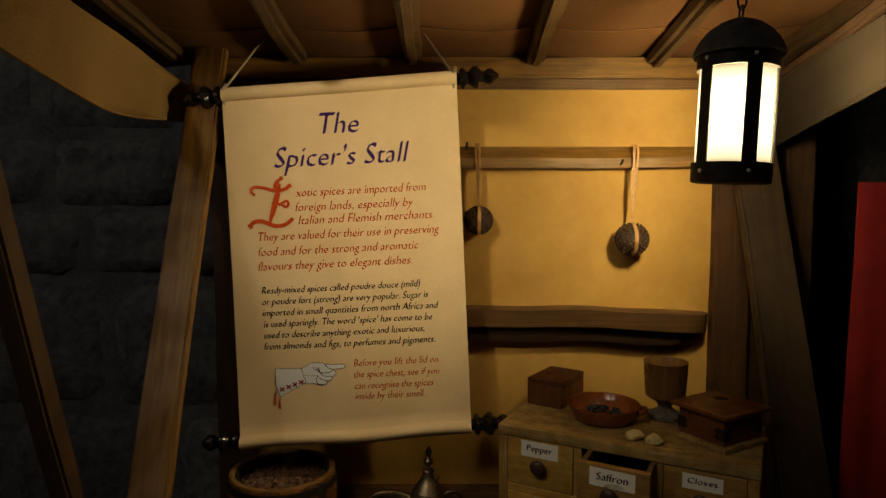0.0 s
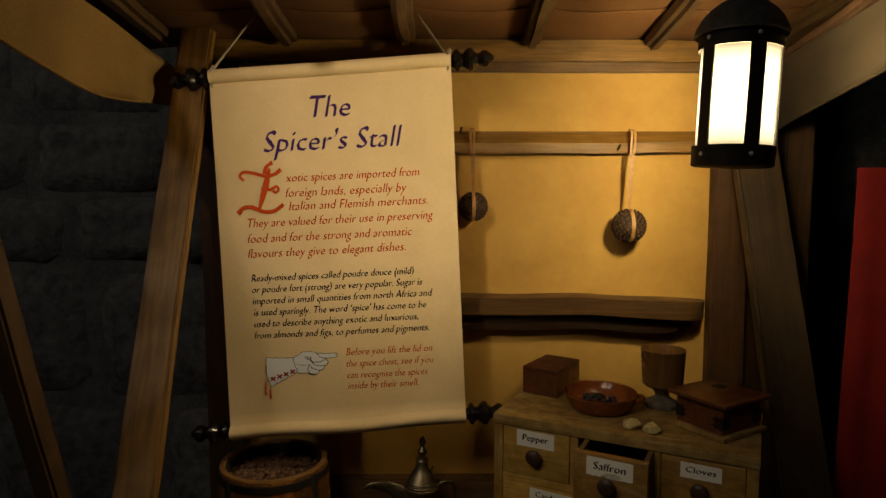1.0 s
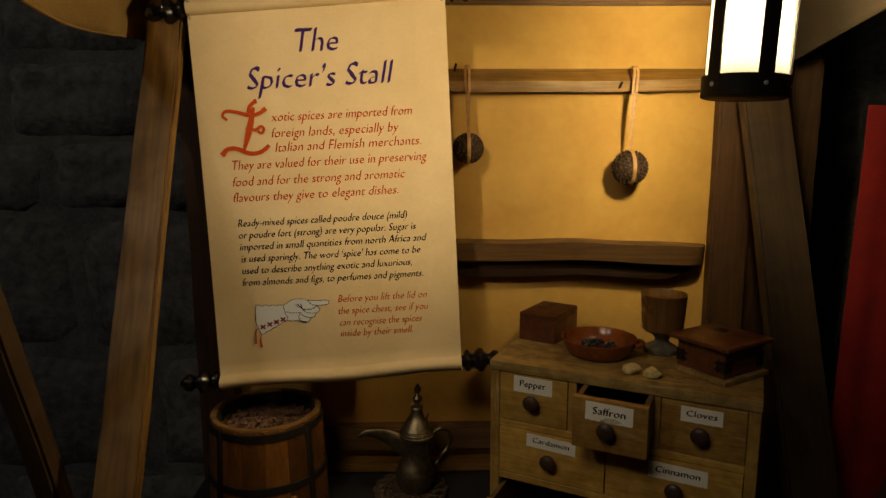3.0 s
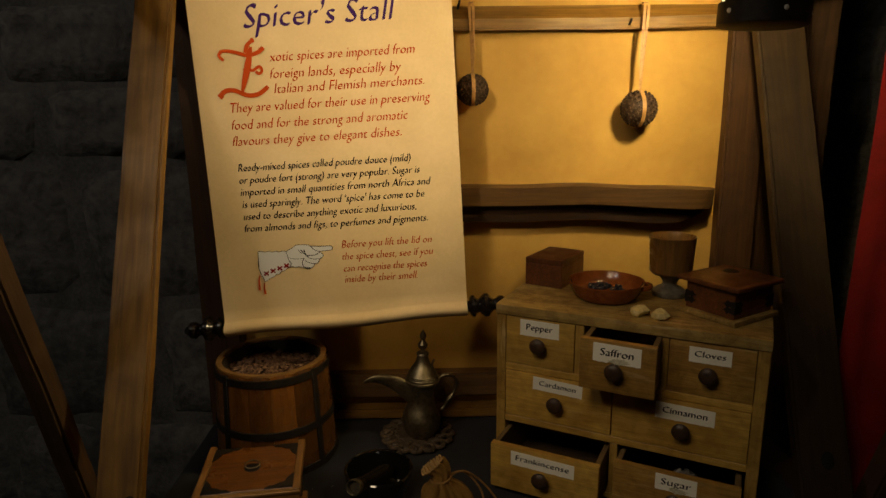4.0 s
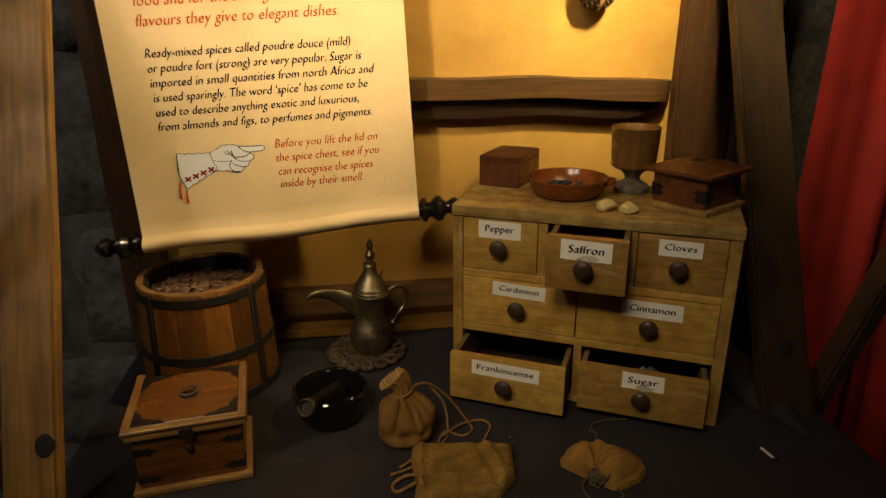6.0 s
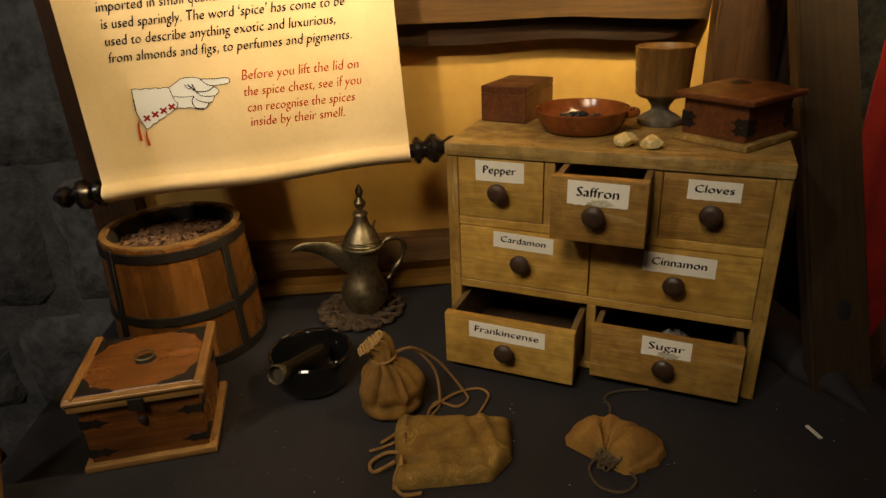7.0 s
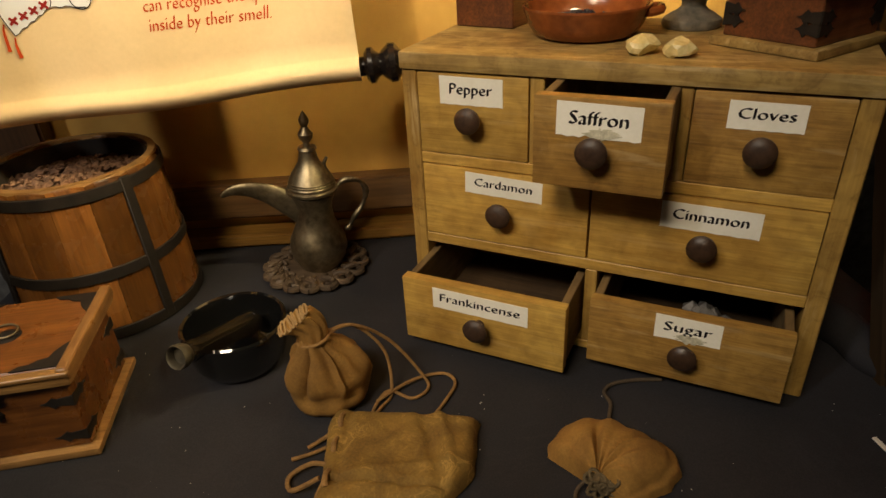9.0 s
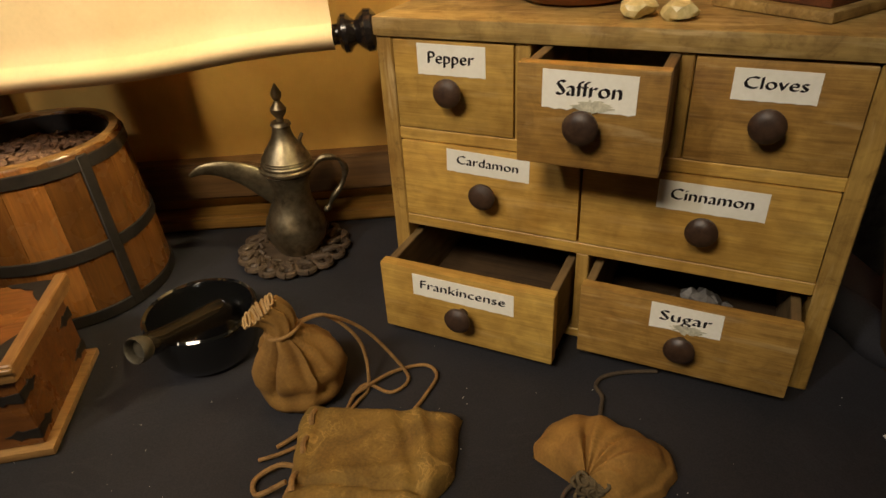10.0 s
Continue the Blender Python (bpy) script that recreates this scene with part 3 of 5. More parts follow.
two_sided(bm, [[(p[0] - 0.001, p[1] - 0.0016, p[2]) for p in row[-2:]] for row in [[r[0], r[-2], tuple(Vector(r[-2]).lerp(Vector(r[-1]), 0.6))] for r in rows]], (0, 0.0012, 0))
part("hem", bm, RED_CLOTH, drape, "folded red hem", angle=80)

# ---- the table ----
table = thing("display_table", pose(0, 0, 0), "table covered by a plain black cloth", "table")
bm = bmesh.new()
NX, NY = 60, 44
X0, X1, Y0, Y1 = -0.452, 0.625, 0.52, 1.245
grid = []
for i in range(NX + 1):
    col = []
    for j in range(NY + 1):
        x, y = X0 + (X1 - X0) * i / NX, Y0 + (Y1 - Y0) * j / NY
        z = TABLE + 0.0012 * noise.noise(Vector((x * 9, y * 9, 1))) - 0.0012
        col.append(bm.verts.new((x, y, z)))
    grid.append(col)
for i in range(NX):
    for j in range(NY):
        bm.faces.new((grid[i][j], grid[i + 1][j], grid[i + 1][j + 1], grid[i][j + 1]))
bmesh.ops.recalc_face_normals(bm, faces=bm.faces)
ring = [g[0] for g in grid] + [v for v in grid[-1][1:]] + [g[-1] for g in grid[-2::-1]] + [v for v in grid[0][-2:0:-1]]
last = ring
for step, (out, down) in enumerate(((0.006, 0.004), (0.009, 0.03), (0.012, 0.2), (0.016, 0.5), (0.02, 0.78))):
    cur = []
    for k, v in enumerate(ring):
        ox = -1 if v.co.x <= X0 + 1e-6 else (1 if v.co.x >= X1 - 1e-6 else 0)
        oy = -1 if v.co.y <= Y0 + 1e-6 else 0
        f = out + (0.012 * min(step, 2) / 2 * math.sin(k * 0.55) if step > 1 else 0)
        cur.append(bm.verts.new((v.co.x + ox * f, v.co.y + oy * f, v.co.z - down)))
    for k in range(len(ring)):
        n = (k + 1) % len(ring)
        bm.faces.new((last[k], last[n], cur[n], cur[k]))
    last = cur
part("table_cloth", bm, CLOTH, table, "plain black table cloth", 50)
part("table_top", box(X0 + 0.004, X1 - 0.004, Y0 + 0.004, Y1, TABLE - 0.03, TABLE - 0.004), DARK_X, table)
for x in (X0 + 0.05, X1 - 0.05):
    for y in (Y0 + 0.05, Y1 - 0.05):
        part("leg", box(x - 0.025, x + 0.025, y - 0.025, y + 0.025, 0, TABLE - 0.03, 0.003), DARK_Z, table)
# cloth bunched up beside the trestle leg
fold = thing("cloth_fold", pose(0, 0, TABLE), "loose fold of the black cloth rucked up against the leg", "cloth")
bm = tube(glide([(0.50, 1.08, 0.0), (0.525, 1.0, 0.008), (0.540, 0.93, 0.012), (0.558, 0.87, 0.006), (0.58, 0.80, -0.002)], 8), lambda t: 0.003 + 0.022 * math.sin(math.pi * t) ** 0.8, 14)
rough_up(bm, 0.008, 0.05)
part("fold", bm, CLOTH, fold, angle=80)

# ---- the hanging scroll ----
SW, SH, SKEW = 0.424, 0.65, 0.029
scroll = thing("hanging_scroll", pose(-0.371, 1.097, 1.095, -2.4, -4.15, 0), "cream parchment scroll hung crooked, lettered in purple, red and black", "scroll")


def skewed(bm):
    for v in bm.verts:
        v.co.x += SKEW * v.co.z
    return bm


bm = bmesh.new()
prof = []
for k in range(17):                       # the sheet goes over the rod and tucks in under it
    a = math.radians(172 * k / 16)
    prof.append((0.003 - 0.0125 * math.sin(a), SH - 0.003 + 0.0125 * math.cos(a)))
for k in range(1, 30):
    t = k / 30
    if SH - 0.004 - (SH - 0.030) * t < SH - 0.020:
        prof.append((-0.001 + 0.003 * math.sin(math.pi * t), SH - 0.004 - (SH - 0.030) * t))
for k in range(13):                       # and bellies out over the lower roll
    t = k / 12
    prof.append((-0.001 - 0.012 * math.sin(math.pi * 0.5 * min(t * 2, 1)) + (0.010 * (t * 2 - 1) ** 2 if t > 0.5 else 0), 0.026 - 0.026 * t))
cols = []
for i in range(25):
    x = SW * i / 24
    cols.append([((x, y + 0.0012 * math.sin(x * 18 + z * 6) - 0.0005, z + (0.0022 * math.sin(x * 22) if z < 0.03 else 0))) for y, z in prof])
two_sided(bm, cols, (0, 0.0009, 0))
part("sheet", skewed(bm), PARCHMENT, scroll, "cream parchment sheet", 80)
for z, r in ((SH - 0.003, 0.0115), (0.012, 0.0105)):
    bm = tube([Vector((-0.012, 0.013, z)), Vector((SW / 2, 0.013, z)), Vector((SW + 0.012, 0.013, z))], r, 14)
    part("rod", skewed(bm), EBONY, scroll, "black lacquered rod")
    for end in (-1, 1):
        fin = lathe([(0.0, 0.0), (0.0125, 0.001), (0.0165, 0.005), (0.0165, 0.010), (0.012, 0.014), (0.010, 0.018), (0.0135, 0.022), (0.018, 0.029), (0.0175, 0.036),
                     (0.011, 0.042), (0.0085, 0.046), (0.0095, 0.050), (0.013, 0.056), (0.0125, 0.063), (0.0075, 0.070), (0.004, 0.075), (0.0, 0.077)], 20)
        x = (-0.004 if end < 0 else SW + 0.004) + SKEW * z
        moved(fin, pose(x, 0.013, z, 0, 90 * end, 0) @ Matrix.Diagonal((1.18, 1.18, 0.96, 1)))
        part("finial", fin, EBONY, scroll, "black turned finial")
for x, hx, hz in ((0.004, 0.075, 0.105), (SW - 0.006, SW - 0.062, 0.098)):
    pts = glide([(x, 0.0, SH - 0.022), (x, -0.004, SH), (x + (hx - x) * 0.3, 0.002, SH + hz * 0.3), (hx, 0.03, SH + hz)], 6)
    bm = tube(pts, 0.0022, 8)
    tube(glide([(x - 0.002, -0.003, SH - 0.004), (x + 0.002, -0.006, SH + 0.006), (x + 0.004, 0.0, SH + 0.014)], 5), 0.0038, 8, bm)
    part("cord", skewed(bm), STRING, scroll, "knotted pale string")

LINES = [
    ("The", 0.1740, 0.5640, 0.0690, 0.0570, INK_PURPLE), ("Spicer\u2019s Stall", 0.0890, 0.5090, 0.2430, 0.0555, INK_PURPLE),
    ("xotic spices are imported from", 0.1244, 0.4545, 0.2350, 0.0240, INK_RED), ("foreign lands, especially by", 0.1225, 0.4280, 0.2130, 0.0240, INK_RED),
    ("Italian and Flemish merchants.", 0.1267, 0.4040, 0.2455, 0.0240, INK_RED), ("They are valued for their use in preserving", 0.0520, 0.3790, 0.3283, 0.0240, INK_RED),
    ("food and for the strong and aromatic", 0.0504, 0.3515, 0.2910, 0.0240, INK_RED), ("flavours they give to elegant dishes.", 0.0490, 0.3250, 0.2800, 0.0240, INK_RED),
    ("Ready-mixed spices called poudre douce (mild)", 0.0527, 0.2825, 0.2885, 0.0192, INK_BLACK),
    ("or poudre fort (strong) are very popular. Sugar is", 0.0525, 0.2622, 0.3030, 0.0192, INK_BLACK),
    ("imported in small quantities from north Africa and", 0.0524, 0.2417, 0.3205, 0.0192, INK_BLACK),
    ("is used sparingly. The word \u2018spice\u2019 has come to be", 0.0533, 0.2212, 0.3075, 0.0192, INK_BLACK),
    ("used to describe anything exotic and luxurious,", 0.0531, 0.2006, 0.2925, 0.0192, INK_BLACK),
    ("from almonds and figs, to perfumes and pigments.", 0.0522, 0.1800, 0.3118, 0.0192, INK_BLACK),
    ("Before you lift the lid on", 0.2148, 0.1388, 0.1536, 0.0195, INK_RED), ("the spice chest, see if you", 0.2140, 0.1180, 0.1555, 0.0195, INK_RED),
    ("can recognise the spices", 0.2150, 0.0972, 0.1430, 0.0195, INK_RED), ("inside by their smell.", 0.2155, 0.0780, 0.1255, 0.0195, INK_RED),
]
FALL = 0.023                              # the print runs slightly downhill on the sheet


def face_y(x, z):
    t = (SH - 0.004 - z) / (SH - 0.030)
    return -0.001 + 0.003 * math.sin(math.pi * t) + 0.0012 * math.sin(x * 18 + z * 6) - 0.0011


for text, x, z, w, size, ink in LINES:
    me = lettering(text, w, size, 0.20, 0.072 if ink is INK_BLACK else 0.060, 38.0, SKEW, FALL)
    for v in me.vertices:
        v.co.y = face_y(x + v.co.x, z + v.co.z) - v.co.y
    part("lettering", me, ink, scroll).location = (x + SKEW * z, 0, z)


def strokes(name, runs, ink, label, flat=0.12):
    bm = bmesh.new()
    for pts, r in runs:
        tube(glide([(x, face_y(x, z) - 0.0007, z) for x, z in pts], 6), r, 6, bm, flat, (0, 1, 0))
    return part(name, skewed(bm), ink, scroll, label)


# the ornate red initial E
taper = lambda a, b: (lambda t: a + (b - a) * t)
bulge = lambda r: (lambda t: r * (0.35 + 0.65 * math.sin(math.pi * min(max(t, 0.04), 0.96))))
strokes("initial", [
    ([(0.096, 0.480), (0.090, 0.458), (0.083, 0.436), (0.074, 0.410)], bulge(0.0062)),
    ([(0.050, 0.462), (0.043, 0.470), (0.050, 0.477), (0.068, 0.474), (0.090, 0.467), (0.108, 0.471), (0.112, 0.476)], taper(0.0024, 0.0040)),
    ([(0.087, 0.471), (0.090, 0.482), (0.098, 0.489)], taper(0.0045, 0.0030)),
    ([(0.080, 0.444), (0.086, 0.446), (0.095, 0.443), (0.106, 0.448), (0.110, 0.442), (0.105, 0.437), (0.100, 0.441)], 0.0027),
    ([(0.036, 0.405), (0.046, 0.414), (0.062, 0.414), (0.082, 0.405), (0.100, 0.405), (0.114, 0.413)], taper(0.0042, 0.0040)),
    ([(0.097, 0.489), (0.102, 0.490)], 0.0042), ([(0.112, 0.474), (0.116, 0.477)], 0.0040), ([(0.036, 0.405), (0.041, 0.409)], 0.0052), ([(0.113, 0.412), (0.117, 0.416)], 0.0036),
], INK_RED, "ornate red initial letter E")

# the printed white glove that points at the note, as plain shapes
wavy = lambda a, b, n, h: [(a[0] + (b[0] - a[0]) * k / n, a[1] + (b[1] - a[1]) * k / n + (h if k % 2 else -h)) for k in range(1, n)]
cuff_top = [(0.0708, 0.1445)] + wavy((0.0708, 0.1445), (0.1187, 0.1410), 8, 0.0007) + [(0.1187, 0.1410)]
fingers = [(0.1309, 0.1469), (0.1377, 0.1505), (0.1550, 0.1497), (0.1612, 0.1468), (0.1793, 0.1450), (0.1955, 0.1444), (0.1986, 0.1410), (0.1957, 0.1372), (0.1760, 0.1365),
           (0.1817, 0.1301), (0.1803, 0.1264), (0.1758, 0.1234), (0.1709, 0.1163), (0.1660, 0.1158), (0.1639, 0.1120), (0.1595, 0.1087), (0.1534, 0.1081), (0.1437, 0.1118)]
wrist_low = wavy((0.1437, 0.1118), (0.1229, 0.1136), 4, 0.0006) + [(0.1229, 0.1136)]
cuff_low = wavy((0.1229, 0.1136), (0.0777, 0.0918), 9, 0.0008) + [(0.0777, 0.0918)]
cuff_end = [(0.0749, 0.0962), (0.0708, 0.1061), (0.0697, 0.1143), (0.0700, 0.1314)]
bm = bmesh.new()
for shape in (cuff_top + fingers[:4] + fingers[8:] + wrist_low + cuff_low + cuff_end, fingers[3:9]):
    flat_face = bm.faces.new([bm.verts.new((x, 0, z)) for x, z in shape])
    bmesh.ops.triangulate(bm, faces=[flat_face])
bmesh.ops.subdivide_edges(bm, edges=bm.edges[:], cuts=1)
bmesh.ops.recalc_face_normals(bm, faces=bm.faces)
for v in bm.verts:
    v.co.y = face_y(v.co.x, v.co.z) - 0.0002
part("printed_glove", skewed(bm), PRINT_WHITE, scroll, "printed white pointing glove, a plain shape")
thin, fat = 0.00038, 0.0009
lines = [(a, thin) for a in ([(0.0697, 0.1143), (0.0708, 0.1445)], cuff_top, [cuff_top[-1]] + fingers[:4], fingers[-1:] + wrist_low, wrist_low[-1:] + cuff_low)]
lines += [(fingers[3:9], 0.0005), (fingers[8:], 0.0005), ([(0.0700, 0.1314), (0.0697, 0.1143), (0.0777, 0.0918)], 0.0006)]
lines += [([(0.1187, 0.1407), (0.1212, 0.1291), (0.1226, 0.1237), (0.1256, 0.1194), (0.1229, 0.1141)], 0.0005), ([(0.1226, 0.1296), (0.1324, 0.1270), (0.1417, 0.1264), (0.1488, 0.1266)], thin),
          ([(0.1612, 0.1469), (0.1647, 0.1425), (0.1695, 0.1385), (0.1760, 0.1365)], 0.0006), ([(0.1401, 0.1424), (0.1423, 0.1376), (0.1466, 0.1359)], 0.0005),
          ([(0.1435, 0.1419), (0.1480, 0.1368), (0.1525, 0.1317)], fat), ([(0.1493, 0.1416), (0.1506, 0.1376), (0.1525, 0.1317), (0.1562, 0.1279)], fat),
          ([(0.1525, 0.1317), (0.1593, 0.1308), (0.1688, 0.1311), (0.1764, 0.1351)], 0.0007), ([(0.1559, 0.1268), (0.1646, 0.1240), (0.1758, 0.1234)], 0.0005),
          ([(0.1497, 0.1230), (0.1540, 0.1195), (0.1637, 0.1159), (0.1673, 0.1161)], 0.0006), ([(0.1488, 0.1266), (0.1447, 0.1203), (0.1456, 0.1145), (0.1492, 0.1105), (0.1584, 0.1093)], 0.0007)]
strokes("glove_outline", lines, INK_BLACK, "black line drawing")
stitches = []
for k in range(4):
    cx, cz = 0.0813 + 0.0119 * k, 0.1054 + 0.0036 * k
    stitches += [([(cx - 0.0042, cz - 0.0030), (cx + 0.0042, cz + 0.0034)], 0.0016), ([(cx - 0.0038, cz + 0.0036), (cx + 0.0036, cz - 0.0032)], 0.0016)]
strokes("glove_trim", stitches, INK_TRIM, "dark red cross stitching")
strokes("glove_tassel", [([(0.0705, 0.1040), (0.0677, 0.0960), (0.0668, 0.0771)], taper(0.0007, 0.0022)), ([(0.0767, 0.0900), (0.0752, 0.0808), (0.0760, 0.0698)], taper(0.0007, 0.0024))], INK_RED, "two red tassels")

# ---- the lantern ----
LZ = 1.573
lantern = thing("hanging_lantern", pose(0.392, 0.835, LZ, 0, 2.0, 0) @ Matrix.Diagonal((0.89, 0.89, 0.905, 1)), "lit black iron lantern with frosted glass, hung from a chain", "lantern")
R = 0.0575
part("bottom_band", lathe([(0, 0.0), (R - 0.004, 0.0), (R, 0.002), (R + 0.0005, 0.030), (R - 0.003, 0.030), (R - 0.003, 0.004), (0, 0.004)], 48), IRON, lantern)
part("top_band", lathe([(R - 0.003, 0.168), (R, 0.168), (R + 0.0005, 0.192), (R - 0.003, 0.192), (R - 0.003, 0.168)], 48), IRON, lantern)
part("cap", lathe([(R - 0.004, 0.190), (R + 0.006, 0.187), (R + 0.0075, 0.190), (R + 0.0060, 0.197), (R - 0.001, 0.211), (R - 0.012, 0.224), (R - 0.027, 0.235), (0.013, 0.242), (0.0, 0.243)], 48), DUSTY_IRON, lantern, "dusty domed iron cap")
part("glass", lathe([(R - 0.0045, 0.026), (R - 0.0045, 0.172)], 48), FROSTED, lantern, "glowing frosted glass").visible_shadow = False
part("bulb", lathe([(0.0, 0.074), (0.014, 0.077), (0.024, 0.092), (0.025, 0.111), (0.019, 0.131), (0.011, 0.142), (0.0, 0.146)], 20), GLOW, lantern, "glowing electric bulb")
part("bulb_holder", lathe([(0.0, 0.146), (0.010, 0.147), (0.011, 0.178), (0.0, 0.179)], 20), IRON, lantern)
for k in range(5):
    a0 = -90 + 72 * k
    bm = bmesh.new()
    v = []
    for s in range(7):
        a = math.radians(a0 - 11.0 + 22 * s / 6)
        v.append([bm.verts.new((r * math.cos(a), r * math.sin(a), z)) for r, z in ((R, 0.028), (R, 0.170), (R - 0.0025, 0.170), (R - 0.0025, 0.028))])
    for p, q in zip(v, v[1:]):
        for i in range(4):
            bm.faces.new((p[i], q[i], q[(i + 1) % 4], p[(i + 1) % 4]))
    bm.faces.new(v[0]), bm.faces.new(v[-1])
    part("bar", bm, IRON, lantern)
    for z in (0.017, 0.181):
        a = math.radians(a0)
        bm = lathe([(0, 0.0026), (0.0022, 0.0020), (0.0034, 0.0), (0.0, -0.0005)], 12)
        moved(bm, Matrix.Translation((R * math.cos(a), R * math.sin(a), z)) @ Vector((math.cos(a), math.sin(a), 0)).to_track_quat("Z", "Y").to_matrix().to_4x4())
        part("rivet", bm, RIVET_GLINT, lantern, "steel rivet with its glint painted white")
bm = bmesh.new()
for k in range(5):
    c = 0.251 + k * 0.017
    ring_pts = [Vector((0.0065 * math.cos(a) * (1 if k % 2 else 0), 0.0065 * math.cos(a) * (0 if k % 2 else 1), c + 0.0115 * math.sin(a))) for a in (2 * math.pi * s / 16 for s in range(17))]
    tube(ring_pts, 0.0018, 6, bm)
part("chain", bm, IRON, lantern, "black iron chain")

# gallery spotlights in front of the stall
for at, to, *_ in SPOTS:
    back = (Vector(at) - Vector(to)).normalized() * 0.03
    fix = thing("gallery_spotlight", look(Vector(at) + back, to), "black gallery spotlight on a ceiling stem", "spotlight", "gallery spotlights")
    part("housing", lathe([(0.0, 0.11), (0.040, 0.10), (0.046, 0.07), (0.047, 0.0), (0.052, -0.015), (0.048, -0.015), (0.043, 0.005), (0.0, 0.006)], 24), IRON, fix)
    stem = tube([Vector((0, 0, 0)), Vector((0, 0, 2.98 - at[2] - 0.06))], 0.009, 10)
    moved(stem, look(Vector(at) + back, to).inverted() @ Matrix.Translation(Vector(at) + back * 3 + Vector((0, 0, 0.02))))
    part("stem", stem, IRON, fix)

# a housing and stem made up for the added fill lamp
panel = thing("added_fill_light", look(FILL_LIGHT, (-0.75, 1.35, 1.45)), "round fill light added out of view under the dark ceiling", "ceiling light")
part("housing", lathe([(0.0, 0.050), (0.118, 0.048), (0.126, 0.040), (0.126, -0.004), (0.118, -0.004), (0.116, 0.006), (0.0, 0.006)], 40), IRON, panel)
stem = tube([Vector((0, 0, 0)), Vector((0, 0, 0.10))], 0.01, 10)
moved(stem, look(FILL_LIGHT, (-0.75, 1.35, 1.45)).inverted() @ Matrix.Translation(Vector(FILL_LIGHT) + Vector((-0.02, -0.04, 0.045))))
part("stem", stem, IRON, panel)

# ---- pomanders on the rail ----


def pomander(x, y, z, r, lean, loop):
    ob = thing("pomander", pose(x, y, z), "brown clove-studded pomander hung by a tan ribbon from the rail", "pomander", "pomanders")
    bm = bmesh.new()
    bmesh.ops.create_icosphere(bm, subdivisions=3, radius=r)
    part("ball", rough_up(bm, 0.001, 0.01, x), CLOVE_BALL, ob)
    bm = bmesh.new()
    n = 190
    for k in range(n):
        h = 1 - 2 * (k + 0.5) / n
        a = k * 2.399963
        d = Vector((math.sqrt(1 - h * h) * math.cos(a), math.sqrt(1 - h * h) * math.sin(a), h))
        if abs(d.x) < 0.13:
            continue
        own = lathe([(0.0, 0.0036), (0.0019, 0.0030), (0.0027, 0.0008), (0.0014, -0.001)], 5)
        join(moved(own, Matrix.Translation(d * r) @ d.to_track_quat("Z", "Y").to_matrix().to_4x4() @ pose(0, 0, 0, 0, 0, k * 31)), bm)
    tagged(part("studs", bm, CLOVE_BALL, ob, "", 50), kind="stuff")
    band = [Vector((0.0, (r + 0.0015) * math.cos(a), (r + 0.0015) * math.sin(a))) for a in (2 * math.pi * s / 40 for s in range(41))]
    part("band", tube(band, 0.0038, 6, None, 0.2, (0, 1, 0)), RIBBON, ob, "tan ribbon band")
    up = loop - z
    for s in (-1, 1):
        pts = glide([(0.0, 0, r), (s * 0.0022 - lean * 0.3, -0.001 * s, r + (up - r) * 0.5), (s * 0.0035 - lean, 0.004, up - 0.012), (s * 0.002 - lean, 0.012, up + 0.002), (s * 0.002 - lean, 0.030, up + 0.003)], 6)
        part("ribbon", tube(pts, 0.0026, 6, None, 0.22, (0, 1, 0)), RIBBON, ob, "tan ribbon")
    return ob


pomander(0.070, 1.226, 1.512, 0.0262, 0.002, 1.662)
pomander(0.373, 1.216, 1.475, 0.0305, -0.006, 1.658)
for x in (0.045, 0.352):
    ob = thing("rail_hook", pose(x, 1.238, 1.655 if x < 0.1 else 1.622), "small dark bent nail in the rail", "hook", "rail hooks")
    part("nail", tube(glide([(0, 0.008, 0), (0, -0.010, 0.002), (0.002, -0.016, 0.010)], 5), 0.0022, 8), IRON, ob)

# ---- the spice chest ----
CW, CD, CH = 0.404, 0.205, 0.305
CHEST = pose(0.0965, 1.0325, TABLE, 0, 0, -27.8)
chest = thing("spice_chest", CHEST, "aged pine spice chest with seven labelled drawers, three pulled open", "chest")
part("top", box(-0.001, CW + 0.001, -0.003, CD, CH - 0.017, CH, 0.0025, None, 2), PINE_TOP, chest, "dusty worn pine top board")
for x in (0.0, CW - 0.016):
    part("side", box(x, x + 0.016, 0, CD, 0, CH - 0.017, 0.0012), PINE_Z, chest)
part("bottom", box(0.016, CW - 0.016, 0.001, CD, 0, 0.010, 0.001), PINE, chest)
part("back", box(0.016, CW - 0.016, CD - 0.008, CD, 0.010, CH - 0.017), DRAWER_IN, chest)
for z in (0.0985, 0.1922):
    part("rail", box(0.016, CW - 0.016, 0.0005, CD - 0.008, z, z + 0.012, 0.001), PINE, chest)
part("divider", box(0.1925, 0.2045, 0.001, CD - 0.008, 0.010, 0.0985, 0.001), PINE_Z, chest)
part("divider", box(0.1925, 0.1975, 0.012, CD - 0.008, 0.1095, 0.1915, 0.001), PINE_Z, chest)
for x in (0.1313, 0.2575):
    part("divider", box(x, x + 0.0135, 0.001, CD - 0.008, 0.2035, CH - 0.017, 0.001), PINE_Z, chest)


